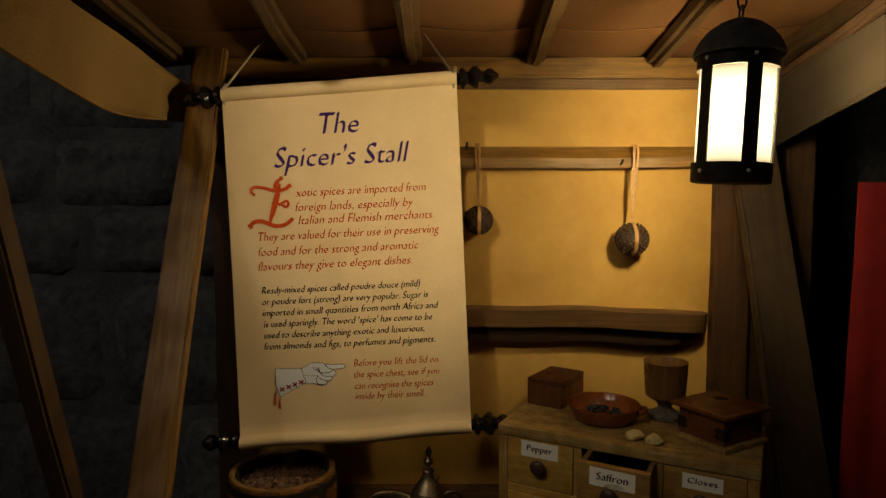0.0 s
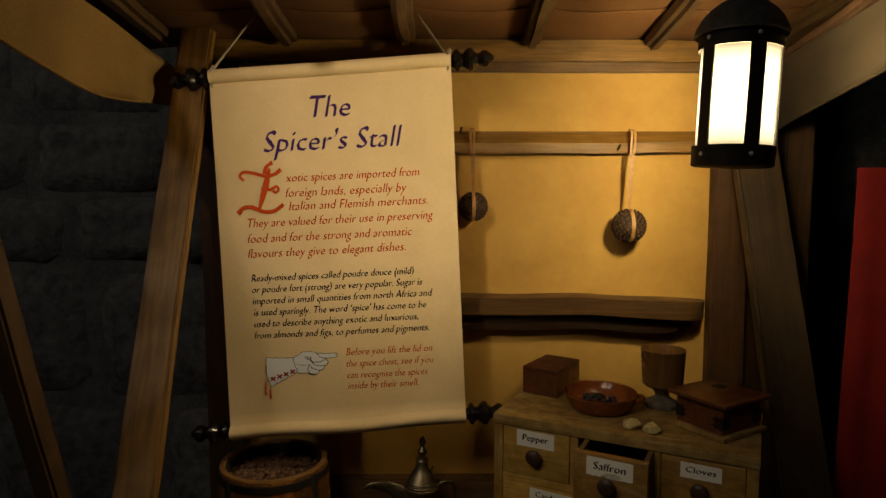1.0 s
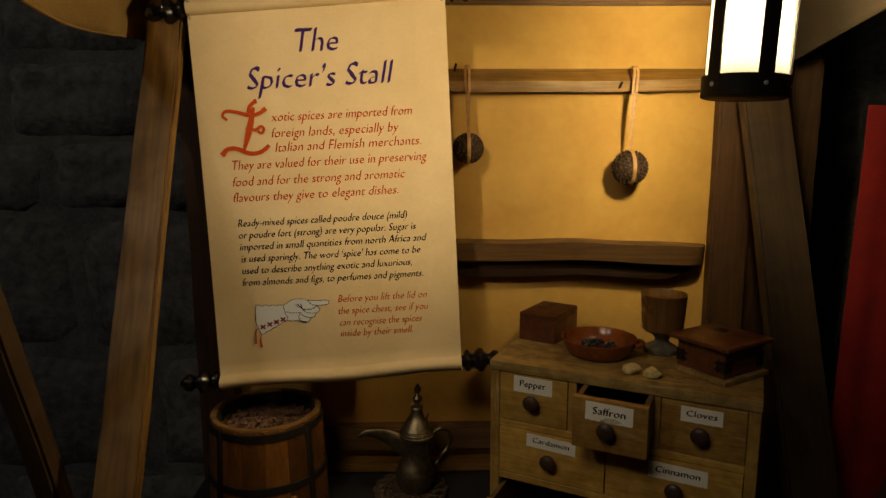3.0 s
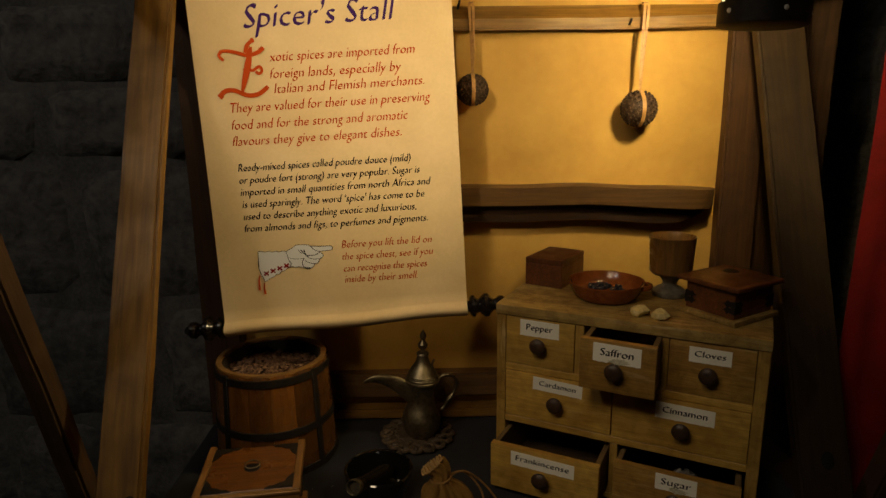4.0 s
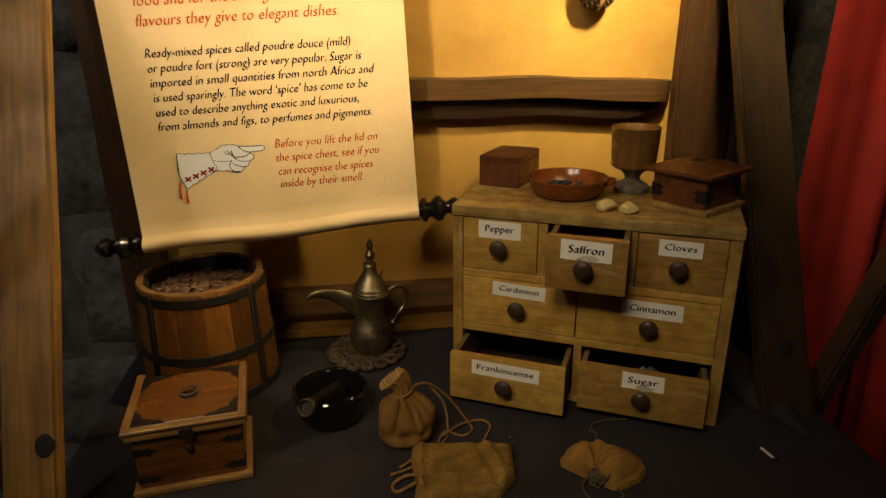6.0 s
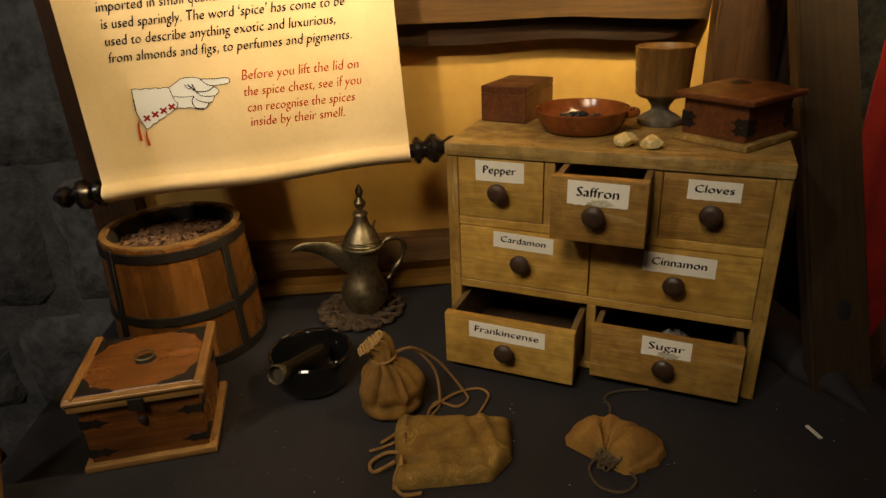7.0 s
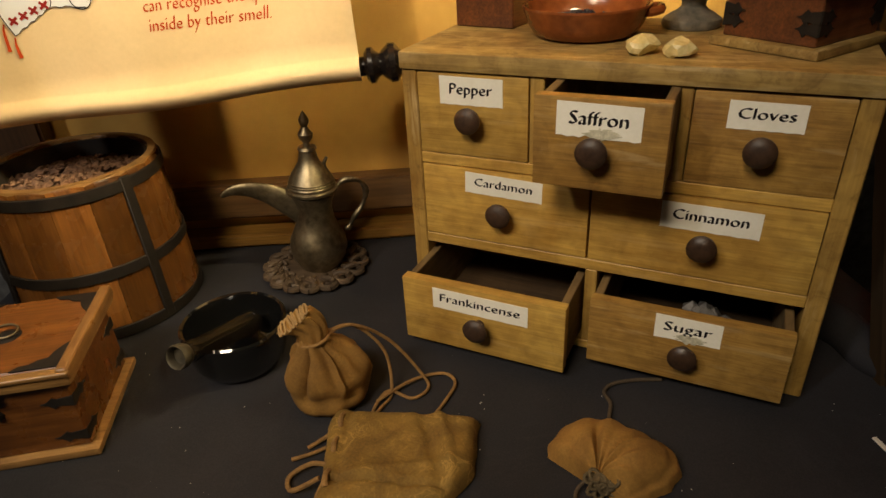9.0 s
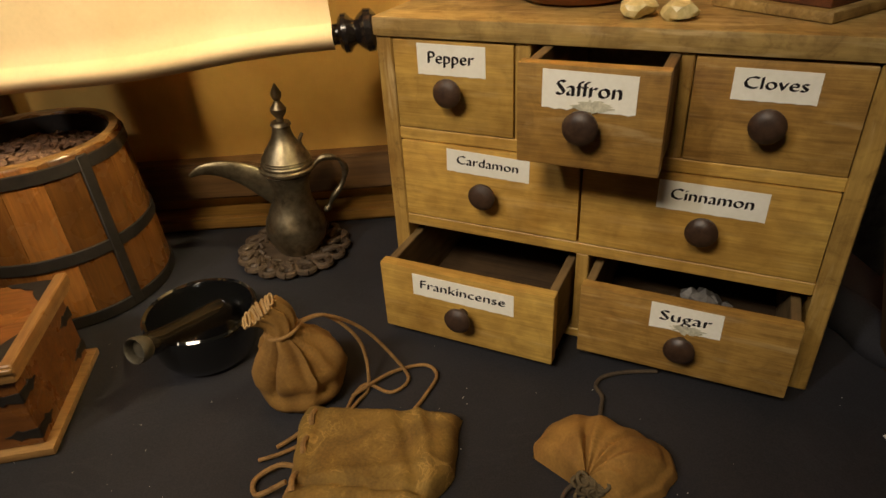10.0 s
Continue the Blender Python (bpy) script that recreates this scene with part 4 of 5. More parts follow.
def drawer(x0, x1, z0, z1, pull, knob, label, text, tw, torn=0.0, tilt=0.0, front=None):
    """A drawer with its knob and its lettered card, pulled out by pull."""
    ob = thing("drawer", Matrix.Identity(4), "", "")
    for key in list(ob.keys()):
        del ob[key]
    ob.parent = chest
    ob.location = (0, -pull, 0)
    g = 0.0007
    part("front", box(x0 + g, x1 - g, -0.0005, 0.012, z0 + g, z1 - g, 0.0016, None, 2), front or PINE, ob)
    inner = bmesh.new()
    d = CD - 0.012
    for x in (x0 + 0.002, x1 - 0.010):
        box(x, x + 0.008, 0.0121, d, z0 + 0.003, z1 - 0.004, 0.0008, inner)
    box(x0 + 0.010, x1 - 0.010, d - 0.008, d, z0 + 0.006, z1 - 0.008, 0, inner)
    part("tray", inner, DRAWER_SIDE, ob, "unfinished wooden drawer tray")
    # shade inside the drawer is put into the floor's dark colour
    part("tray_floor", box(x0 + 0.0102, x1 - 0.0102, 0.0122, d - 0.008, z0 + 0.004, z0 + 0.009), DRAWER_IN, ob, "drawer floor coloured dark for the shade in it")
    kn = lathe([(0.0, -0.002), (0.0052, -0.002), (0.0048, 0.004), (0.0052, 0.007), (0.0095, 0.009), (0.0125, 0.012), (0.0130, 0.0155), (0.0105, 0.0185), (0.006, 0.0200), (0.0, 0.0203)], 24)
    moved(kn, pose(knob[0], 0, knob[1], 90))
    part("knob", kn, KNOB, ob, "dark turned wooden knob")
    lx0, lx1, lz0, lz1 = label
    n = 14
    low = [(lx0 + (lx1 - lx0) * k / n, lz0 + (torn * abs(noise.noise(Vector((k * 0.9, x0 * 40, 0)))) if torn else 0.0003 * math.sin(k * 2.1))) for k in range(n + 1)]
    card = outline(low + [(lx1, lz1 - 0.0006), (lx0, lz1)], 0.0005, None, -0.0006)
    m = Matrix.Translation(((lx0 + lx1) / 2, 0, lz1)) @ Matrix.Rotation(math.radians(tilt), 4, "Y") @ Matrix.Translation((-(lx0 + lx1) / 2, 0, -lz1))
    part("label_card", moved(card, m), PAPER, ob, "yellowed paper label with torn edge" if torn else "yellowed paper label")
    if torn:
        g = random.Random(int(x0 * 1000))
        cx = (lx0 + lx1) / 2 + 0.003
        flake = [(cx + 0.015 * math.cos(a) * g.uniform(0.55, 1.1), lz0 + 0.004 + 0.0055 * math.sin(a) * g.uniform(0.45, 1.15)) for a in (2 * math.pi * k / 44 for k in range(44))]
        part("paper_residue", outline(flake, 0.0003, None, -0.00135), SCUFF, ob, "scuffed paper residue")
    h = lz1 - lz0
    me = lettering(text, tw, h * 0.56, 0.04, 0.110, 32.0, script=False)
    xs = (lx0 + lx1) / 2 - tw / 2
    pr = part("lettering", me, INK_BLACK, ob)
    pr.matrix_local = m @ Matrix.Translation((xs, -0.0013, lz1 - h * 0.62))
    return ob


T0, T1 = 0.2044, 0.2868
drawer(0.0162, 0.1312, T0, T1, 0.0, (0.0745, 0.2452), (0.0412, 0.1057, 0.2566, 0.2838), "Pepper", 0.043, 0.0, 0.0)
drawer(0.1535, 0.2630, T0 + 0.0075, T1 + 0.004, 0.060, (0.2064, 0.2498), (0.1740, 0.2420, 0.2575, 0.2865), "Saffron", 0.046, 0.004, 0.6, PINE_BROWN)
drawer(0.2712, 0.3878, T0 - 0.0003, T1 - 0.0006, 0.0, (0.3272, 0.2424), (0.2990, 0.3558, 0.2562, 0.2797), "Cloves", 0.041, 0.0, 0.0, PINE_BROWN)
drawer(0.0162, 0.1928, 0.1108, 0.1920, 0.0, (0.1046, 0.1498), (0.0650, 0.1464, 0.1648, 0.1872), "Cardamon", 0.060, 0.0, 1.6)
drawer(0.1932, 0.3878, 0.1108, 0.1920, 0.0, (0.2965, 0.1488), (0.2578, 0.3412, 0.1592, 0.1850), "Cinnamon", 0.062, 0.0, 0.4)
drawer(0.0140, 0.1910, 0.0100, 0.0880, 0.060, (0.1018, 0.0482), (0.0500, 0.1530, 0.0575, 0.0815), "Frankincense", 0.086, 0.0, 0.4)
drawer(0.2060, 0.3850, 0.0140, 0.0890, 0.034, (0.2965, 0.0513), (0.2683, 0.3264, 0.0608, 0.0872), "Sugar", 0.041, 0.002, 0.0, PINE_BROWN)
# crumpled stuff in the sugar drawer
lump = thing("sugar_heap", CHEST @ pose(0.32, 0.015, 0.0225), "greyish lumps lying in the open drawer", "spice")
bm = bmesh.new()
for k in range(18):
    own = bmesh.new()
    bmesh.ops.create_icosphere(own, subdivisions=1, radius=rng.uniform(0.007, 0.011))
    out = rng.uniform(0, 1)
    turn = rng.uniform(0, 2 * math.pi)
    join(moved(rough_up(own, 0.004, 0.01, k), pose(0.030 * out * math.cos(turn) - 0.014, 0.018 * out * math.sin(turn) + 0.022, 0.006 + 0.027 * (1 - out) ** 0.7)), bm)
tagged(part("filling", bm, LUMP_SUGAR, lump), kind="stuff")

TOP = TABLE + CH

# ---- on top of the chest ----


def plain_box():
    ob = thing("lidded_box", pose(0.2170, 1.163, TOP + 0.0005, 0, 0, 55), "small reddish-brown plain wooden box on the chest", "box")
    part("body", box(-0.051, 0.051, -0.035, 0.035, 0, 0.040, 0.0012), RED_WOOD, ob)
    part("lid", box(-0.051, 0.051, -0.035, 0.035, 0.0402, 0.050, 0.0010), RED_WOOD, ob)


plain_box()

bowl = thing("terracotta_bowl", pose(0.2810, 1.0520, TOP + 0.0005, 0, 0, -20), "brown glazed terracotta dish with a lug handle", "bowl")
part("dish", lathe([(0, 0.0), (0.044, 0.0), (0.050, 0.003), (0.056, 0.012), (0.060, 0.022), (0.0625, 0.028), (0.0620, 0.0300), (0.0595, 0.0292), (0.0565, 0.022), (0.050, 0.010), (0.042, 0.006), (0, 0.005)], 48), TERRACOTTA, bowl)
bm = tube(glide([(0.058, -0.016, 0.023), (0.068, -0.010, 0.024), (0.070, 0.0, 0.0245), (0.068, 0.010, 0.024), (0.058, 0.016, 0.023)], 5), 0.0045, 8)
part("lug", bm, TERRACOTTA, bowl, "small terracotta lug")


def heap(name, at, label, r, n, size, mat, dome, seed, flat=0.45, category="spice"):
    ob = thing(name, at, label, category)
    g = random.Random(seed)
    verts, faces = [], []
    for k in range(n):
        a, d = g.uniform(0, 2 * math.pi), r * math.sqrt(g.random())
        c = Vector((d * math.cos(a), d * math.sin(a), dome * (1 - (d / r) ** 2) + g.uniform(-0.3, 0.5) * size))
        rot = Euler((g.uniform(-0.8, 0.8), g.uniform(-0.8, 0.8), g.uniform(0, 6.3))).to_matrix()
        s = size * g.uniform(0.6, 1.25)
        base = len(verts)
        for p in ((1, 0, 0), (0.3, 0.8, 0.1), (-0.9, 0.35, 0), (-0.6, -0.6, 0.1), (0.4, -0.7, 0), (0, 0, flat), (0, 0, -flat)):
            verts.append(c + rot @ (Vector(p) * s))
        for i in range(5):
            j = (i + 1) % 5
            faces.append((base + i, base + j, base + 5))
            faces.append((base + j, base + i, base + 6))
    me = bpy.data.meshes.new(name)
    me.from_pydata(verts, [], faces)
    me.update()
    tagged(part("filling", me, mat, ob), kind="stuff")
    return ob


heap("dark_berries", pose(0.2810, 1.0570, TOP + 0.012), "small heap of blue-black berries in the dish", 0.030, 52, 0.0055, SEEDS, 0.006, 3, 0.8)

goblet = thing("goblet", pose(0.3910, 1.0600, TOP + 0.0005) @ Matrix.Diagonal((0.97, 0.97, 0.90, 1)), "turned brown wooden goblet with a greyish foot", "goblet")
part("cup", lathe([(0.0, 0.039), (0.012, 0.0395), (0.030, 0.041), (0.0350, 0.046), (0.0365, 0.070), (0.0385, 0.108), (0.0395, 0.112), (0.0380, 0.113), (0.0360, 0.108), (0.033, 0.070), (0.0, 0.060)], 40), GOBLET_WOOD, goblet)
part("foot", lathe([(0.0, 0.0), (0.0285, 0.0), (0.0300, 0.004), (0.0290, 0.009), (0.022, 0.014), (0.015, 0.018), (0.0120, 0.022), (0.0120, 0.026), (0.0150, 0.031), (0.0185, 0.036), (0.0190, 0.039), (0.0, 0.0392)], 36), PEWTER, goblet, "greyish worn foot")


def strapped_box(name, at, label, w, d, h, wood_mat, trim_mat, base_mat, ring, lip):
    ob = thing(name, at, label, "box")
    part("base", box(-w / 2 - 0.008, w / 2 + 0.008, -d / 2 - 0.008, d / 2 + 0.008, 0, 0.008, 0.002, None, 2), base_mat, ob, "pale moulded base")
    part("body", box(-w / 2, w / 2, -d / 2, d / 2, 0.008, h - 0.016, 0.001), wood_mat, ob)
    if ring:
        lid = part("lid", box(-w / 2 - 0.008, w / 2 + 0.008, -d / 2 - 0.008, d / 2 + 0.008, h - 0.0155, h - 0.004, 0.0035, None, 2), trim_mat, ob, "moulded lid")
        part("panel", box(-w / 2 + 0.001, w / 2 - 0.001, -d / 2 + 0.001, d / 2 - 0.001, h - 0.006, h - 0.0005 + lip, 0.0015), wood_mat, lid)
    else:                                 # a thin lid with a wide lip, its field rising to the middle
        bm = box(-w / 2 - 0.011, w / 2 + 0.011, -d / 2 - 0.011, d / 2 + 0.011, h - 0.0155, h - 0.0085, 0.0030, None, 3)
        lid = part("lid", bm, trim_mat, ob, "thin lid with a wide rounded lip")
        bm = box(-w / 2 - 0.003, w / 2 + 0.003, -d / 2 - 0.003, d / 2 + 0.003, h - 0.0087, h - 0.0005)
        for v in bm.verts:
            if v.co.z > h - 0.002:
                v.co.x, v.co.y = v.co.x * 0.62, v.co.y * 0.62
        part("panel", bm, wood_mat, lid)
    # iron corner straps, two heights on each upright edge
    prof = [(0.0, 0.0), (0.014, 0.002), (0.018, -0.001), (0.024, 0.004), (0.030, 0.005), (0.024, 0.0065), (0.018, 0.011), (0.014, 0.009), (0.0, 0.011)]
    for z in (0.016, h - 0.042):
        for sx in (-1, 1):
            for face in ("front", "side"):
                bm = outline([(x * w / 0.135, z0) for x, z0 in prof], 0.0012)
                if face == "front":
                    m = Matrix.Translation((sx * (w / 2 + 0.0006), -d / 2 - 0.0002, z)) @ Matrix.Diagonal((-sx, 1, 1, 1))
                else:
                    m = Matrix.Translation((sx * (w / 2 + 0.0002), -d / 2 - 0.0006, z)) @ Matrix.Rotation(math.radians(90 * sx), 4, "Z") @ Matrix.Diagonal((sx, 1, 1, 1))
                part("corner_strap", moved(bm, m), IRON, ob, "black iron corner strap")
            bm = outline([(x * w / 0.135, z0) for x, z0 in prof], 0.0012)
            m = Matrix.Translation((sx * (w / 2 + 0.0002), d / 2 + 0.0006, z)) @ Matrix.Rotation(math.radians(90 * sx), 4, "Z") @ Matrix.Diagonal((-sx, 1, 1, 1))
            part("corner_strap", moved(bm, m), IRON, ob, "black iron corner strap")
    ro = lathe([(0, 0.003), (0.006, 0.0025), (0.010, 0.001), (0.012, 0.0)], 16)
    part("rosette", moved(ro, pose(0, 0, h - 0.0005 + lip)), IRON, lid, "dark iron rosette")
    if ring:
        pts = [Vector((0.011 * math.cos(a), 0.008 * math.sin(a), h + 0.005 + lip + 0.002 * math.sin(a))) for a in (2 * math.pi * k / 24 for k in range(25))]
        part("ring_pull", tube(pts, 0.0012, 8), BRASS, lid, "small brass ring pull")
        part("clasp", box(-0.008, 0.008, -d / 2 - 0.0105, -d / 2 - 0.008, h - 0.022, h - 0.006, 0.0006), IRON, ob, "iron hasp")
        part("latch", moved(lathe([(0, 0.005), (0.004, 0.004), (0.006, 0.0), (0.0, 0.0)], 12), pose(0, -d / 2, h - 0.042, 90)), IRON, ob, "iron latch boss")
        # dark iron scrolls let into the lid's corners, and raised side mouldings
        for sx in (-1, 1):
            for sy in (-1, 1):
                cn = [(0.0, 0.0), (0.040, 0.0), (0.034, 0.006), (0.026, 0.007), (0.020, 0.012), (0.012, 0.014), (0.010, 0.022), (0.005, 0.030), (0.0, 0.036)]
                own = outline(cn, 0.0010)
                m = Matrix.Translation((sx * (w / 2 - 0.001), sy * (d / 2 - 0.001), h - 0.0003 + lip)) @ Matrix.Diagonal((-sx, -sy, 1, 1)) @ Matrix(((1, 0, 0, 0), (0, 0, 1, 0), (0, -1, 0, 0), (0, 0, 0, 1)))
                part("corner_plate", moved(own, m), IRON, lid, "dark iron corner plate")
            if sx > 0:
                part("front_moulding", box(-w / 2 - 0.0095, w / 2 + 0.0095, -d / 2 - 0.0105, -d / 2 - 0.0005, h - 0.0045, h + 0.0005, 0.0022, None, 3), CHESTNUT_PALE, lid)
            part("side_moulding", box(sx * (w / 2 + 0.004) - 0.0055, sx * (w / 2 + 0.004) + 0.0055, -d / 2 - 0.0078, d / 2 + 0.0085, h - 0.010, h + 0.0030, 0.003, None, 3), CHESTNUT_PALE_Y, lid)
    return ob


strapped_box("strapped_box", pose(0.4440, 0.9600, TOP + 0.0005, 0, 0, 29.5), "small dark red wooden box with black corner straps, set cornerwise", 0.090, 0.084, 0.067, RED_WOOD, RED_WOOD, PINE_TOP, False, 0.0)
strapped_box("strapped_casket", pose(-0.2820, 0.8955, TABLE, 0, 0, 7.6), "polished chestnut casket with iron corners and a ring pull", 0.128, 0.121, 0.098, CHESTNUT, CHESTNUT_PALE, CHESTNUT_PALE, True, 0.001)

for k, (x, y, s) in enumerate(((0.3060, 0.9560, 0.0130), (0.3320, 0.9370, 0.0125))):
    ob = thing("resin_lump", pose(x, y, TOP), "pale amber lump of resin on the chest", "resin", "resin lumps")
    bm = bmesh.new()
    bmesh.ops.create_icosphere(bm, subdivisions=2, radius=1)
    for v in bm.verts:
        v.co = Vector((v.co.x * s * 1.15, v.co.y * s, v.co.z * s * 0.62 + s * 0.58))
    part("lump", rough_up(bm, 0.004, 0.011, k * 3.1), RESIN, ob, "", 20)

# ---- on the table ----
barrel = thing("stave_barrel", pose(-0.300, 1.117, TABLE), "open oak-stave tub with black iron hoops, full of dried husks", "barrel")
NB, BH = 16, 0.187
rad = lambda z: 0.1065 - 0.009 * z / BH
for k in range(NB):
    bm = bmesh.new()
    rows = []
    half = math.pi / NB - 0.0022
    for z in (0.0, BH * 0.33, BH * 0.66, BH - 0.003, BH):
        ring = []
        for s in range(5):
            a = -half + 2 * half * s / 4
            r = rad(z) - (0.0007 if s in (0, 4) else 0) - (0.002 if z == BH else 0)
            ring.append(bm.verts.new((r * math.cos(a), r * math.sin(a), z)))
        for s in (4, 0):
            a = -half + 2 * half * s / 4
            r = rad(z) - 0.011 + (0.002 if z == BH else 0)
            ring.append(bm.verts.new((r * math.cos(a), r * math.sin(a), z)))
        rows.append(ring)
    for p, q in zip(rows, rows[1:]):
        for i in range(7):
            bm.faces.new((p[i], p[(i + 1) % 7], q[(i + 1) % 7], q[i]))
    bm.faces.new(rows[0]), bm.faces.new(rows[-1])
    part("stave", bm, STAVE, barrel).rotation_euler = (0, 0, 2 * math.pi * k / NB)
for z0, z1 in ((BH - 0.020, BH - 0.006), (0.074, 0.088), (0.0, 0.014)):
    part("hoop", lathe([(rad(z0) + 0.0002, z0), (rad(z0) + 0.0022, z0 + 0.001), (rad(z1) + 0.0022, z1 - 0.001), (rad(z1) + 0.0002, z1)], 64), IRON, barrel, "black iron hoop")
for a in (-128, -32, 70, 160):
    bm = box(0.1052, 0.1092, -0.006, 0.006, 0.002, BH - 0.004, 0.001)
    for v in bm.verts:
        v.co.x -= 0.009 * v.co.z / BH
    part("strap", moved(bm, pose(0, 0, 0, 0, 0, a)), IRON, barrel, "upright black iron strap")
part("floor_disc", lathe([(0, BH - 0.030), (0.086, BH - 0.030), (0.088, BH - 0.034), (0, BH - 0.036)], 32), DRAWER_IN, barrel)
# sheet added inside the staves; its colour stands in for shade
part("lining", lathe([(rad(BH - 0.055) - 0.0160, BH - 0.055), (rad(BH - 0.03) - 0.0160, BH - 0.03), (rad(BH - 0.003) - 0.0150, BH - 0.003), (rad(BH - 0.003) - 0.0112, BH - 0.003), (rad(BH - 0.055) - 0.0114, BH - 0.055)], 64), TUB_SHADE, barrel, "near-black inner sheet standing in for shade")
part("rim_ring", lathe([(rad(BH) - 0.0115, BH - 0.003), (rad(BH) - 0.0105, BH + 0.0012), (rad(BH) - 0.002, BH + 0.0012), (rad(BH) - 0.0008, BH - 0.003)], 64), CHESTNUT_PALE, barrel, "pale worn rim")
heap("dried_husks", pose(-0.300, 1.117, TABLE + BH - 0.027), "greyish brown dried husks filling the tub", 0.084, 1300, 0.0055, SPICE, 0.006, 5, 0.35)

mat_c = thing("carved_coaster", pose(-0.043, 1.152, TABLE), "round carved dark wooden coaster with a lacy edge", "coaster")
part("disc", lathe([(0, 0.0), (0.053, 0.0), (0.055, 0.004), (0.053, 0.008), (0, 0.009)], 40), CARVED, mat_c)
for k in range(16):
    bm = bmesh.new()
    pts = [Vector((0.0585 + 0.0095 * math.cos(a), 0.0095 * math.sin(a), 0.006)) for a in (2 * math.pi * s / 14 for s in range(15))]
    tube(pts, 0.0044, 7, bm)
    tube(glide([(0.046, -0.006, 0.009), (0.054, 0.001, 0.0115), (0.060, 0.007, 0.0105), (0.064, 0.002, 0.010)], 4), 0.0032, 6, bm)
    tube(glide([(0.038, 0.004, 0.009), (0.044, -0.003, 0.0112), (0.050, 0.006, 0.0095)], 4), 0.0028, 6, bm)
    part("petal", bm, CARVED, mat_c, "carved scroll loop").rotation_euler = (0, 0, 2 * math.pi * k / 16)

pot = thing("coffee_pot", pose(-0.035, 1.148, TABLE + 0.0095, 0, 2.0, 0), "tarnished brass Arabian coffee pot on a carved coaster", "pot")
part("body", lathe([(0, 0.0), (0.026, 0.0), (0.028, 0.003), (0.034, 0.014), (0.0375, 0.028), (0.0360, 0.040), (0.030, 0.053), (0.0245, 0.066), (0.0225, 0.080), (0.0235, 0.092), (0.0275, 0.102), (0.0285, 0.104), (0.0265, 0.106), (0.0, 0.106)], 40), BRASS, pot)
part("lid", lathe([(0.0300, 0.1065), (0.0325, 0.108), (0.0325, 0.111), (0.0300, 0.113), (0.0300, 0.116), (0.0288, 0.1175), (0.0292, 0.1195), (0.0282, 0.1205), (0.0284, 0.1225), (0.0268, 0.1245), (0.0235, 0.1310), (0.0180, 0.1385), (0.0135, 0.1455), (0.0112, 0.1530), (0.0100, 0.1600), (0.0120, 0.1620), (0.0105, 0.1650), (0.0, 0.166)], 36), BRASS, pot, "conical ridged brass lid")
part("finial", lathe([(0.0, 0.165), (0.0045, 0.166), (0.004, 0.170), (0.0085, 0.176), (0.0092, 0.181), (0.005, 0.187), (0.0035, 0.190), (0.006, 0.195), (0.0062, 0.199), (0.002, 0.207), (0.0, 0.210)], 20), BRASS, pot, "turned brass finial")
sp = glide([(-0.012, -0.002, 0.078), (-0.032, -0.005, 0.094), (-0.053, -0.009, 0.108), (-0.074, -0.014, 0.116), (-0.094, -0.018, 0.117), (-0.108, -0.021, 0.111)], 6)
part("spout", tube(sp, lambda t: 0.0185 * (1 - t) ** 0.9 + 0.0018, 14, None, 0.5, (0, 1, 0)), BRASS, pot, "long beaked brass spout")
hd = glide([(0.026, 0.004, 0.104), (0.040, 0.008, 0.116), (0.058, 0.012, 0.113), (0.066, 0.014, 0.098), (0.060, 0.013, 0.078), (0.048, 0.010, 0.062), (0.042, 0.009, 0.050), (0.036, 0.007, 0.046)], 6)
part("pot_handle", tube(hd, lambda t: 0.0035 - 0.0009 * math.sin(t * 26), 10), BRASS, pot, "curved knobbly brass handle")
part("thumb_piece", tube(glide([(0.027, 0.005, 0.110), (0.021, 0.004, 0.128), (0.018, 0.003, 0.140), (0.022, 0.004, 0.149)], 5), lambda t: 0.003 - 0.001 * t, 8), BRASS, pot)

mort = thing("mortar", pose(-0.1015, 0.9655, TABLE, 0, 0, 20), "glossy black glazed mortar bowl", "mortar")
part("bowl", lathe([(0, 0.0), (0.040, 0.0), (0.046, 0.004), (0.0505, 0.014), (0.0535, 0.032), (0.0555, 0.047), (0.0555, 0.0505), (0.0535, 0.0525), (0.0510, 0.051), (0.0490, 0.044), (0.045, 0.022), (0.036, 0.011), (0, 0.009)], 56,
                   None, lambda a, z: 1 + (0.055 * max(math.cos(a + 1.2), 0) ** 18 if z > 0.04 else 0)), GLAZE, mort)
part("foot_ring", lathe([(0.034, -0.0002), (0.041, -0.0002), (0.0425, 0.002), (0.0400, 0.0035), (0.034, 0.003)], 40), GLAZE, mort, "unglazed dull foot ring")
pes = thing("pestle", Matrix.Identity(4), "dark glazed pestle with a worn hollow end, resting in the mortar", "pestle")
a, b = Vector((-0.1325, 0.8855, TABLE + 0.067)), Vector((-0.088, 0.993, TABLE + 0.030))
pes.matrix_world = Matrix.Translation(a) @ (b - a).to_track_quat("Z", "Y").to_matrix().to_4x4()
L = (b - a).length
part("shaft", lathe([(0.0, 0.012), (0.0095, 0.010), (0.0105, 0.016), (0.0112, 0.022), (0.0102, 0.028), (0.0105, 0.05), (0.0125, L - 0.03), (0.0145, L - 0.012), (0.0115, L - 0.002), (0.0, L)], 24), PESTLE_GLAZE, pes)
part("worn_end", lathe([(0.0, 0.0085), (0.0090, 0.0080), (0.0104, 0.0012), (0.0116, 0.0), (0.0126, 0.0025), (0.0120, 0.009), (0.0100, 0.014)], 24), PESTLE_RIM, pes, "worn pale hollow end")


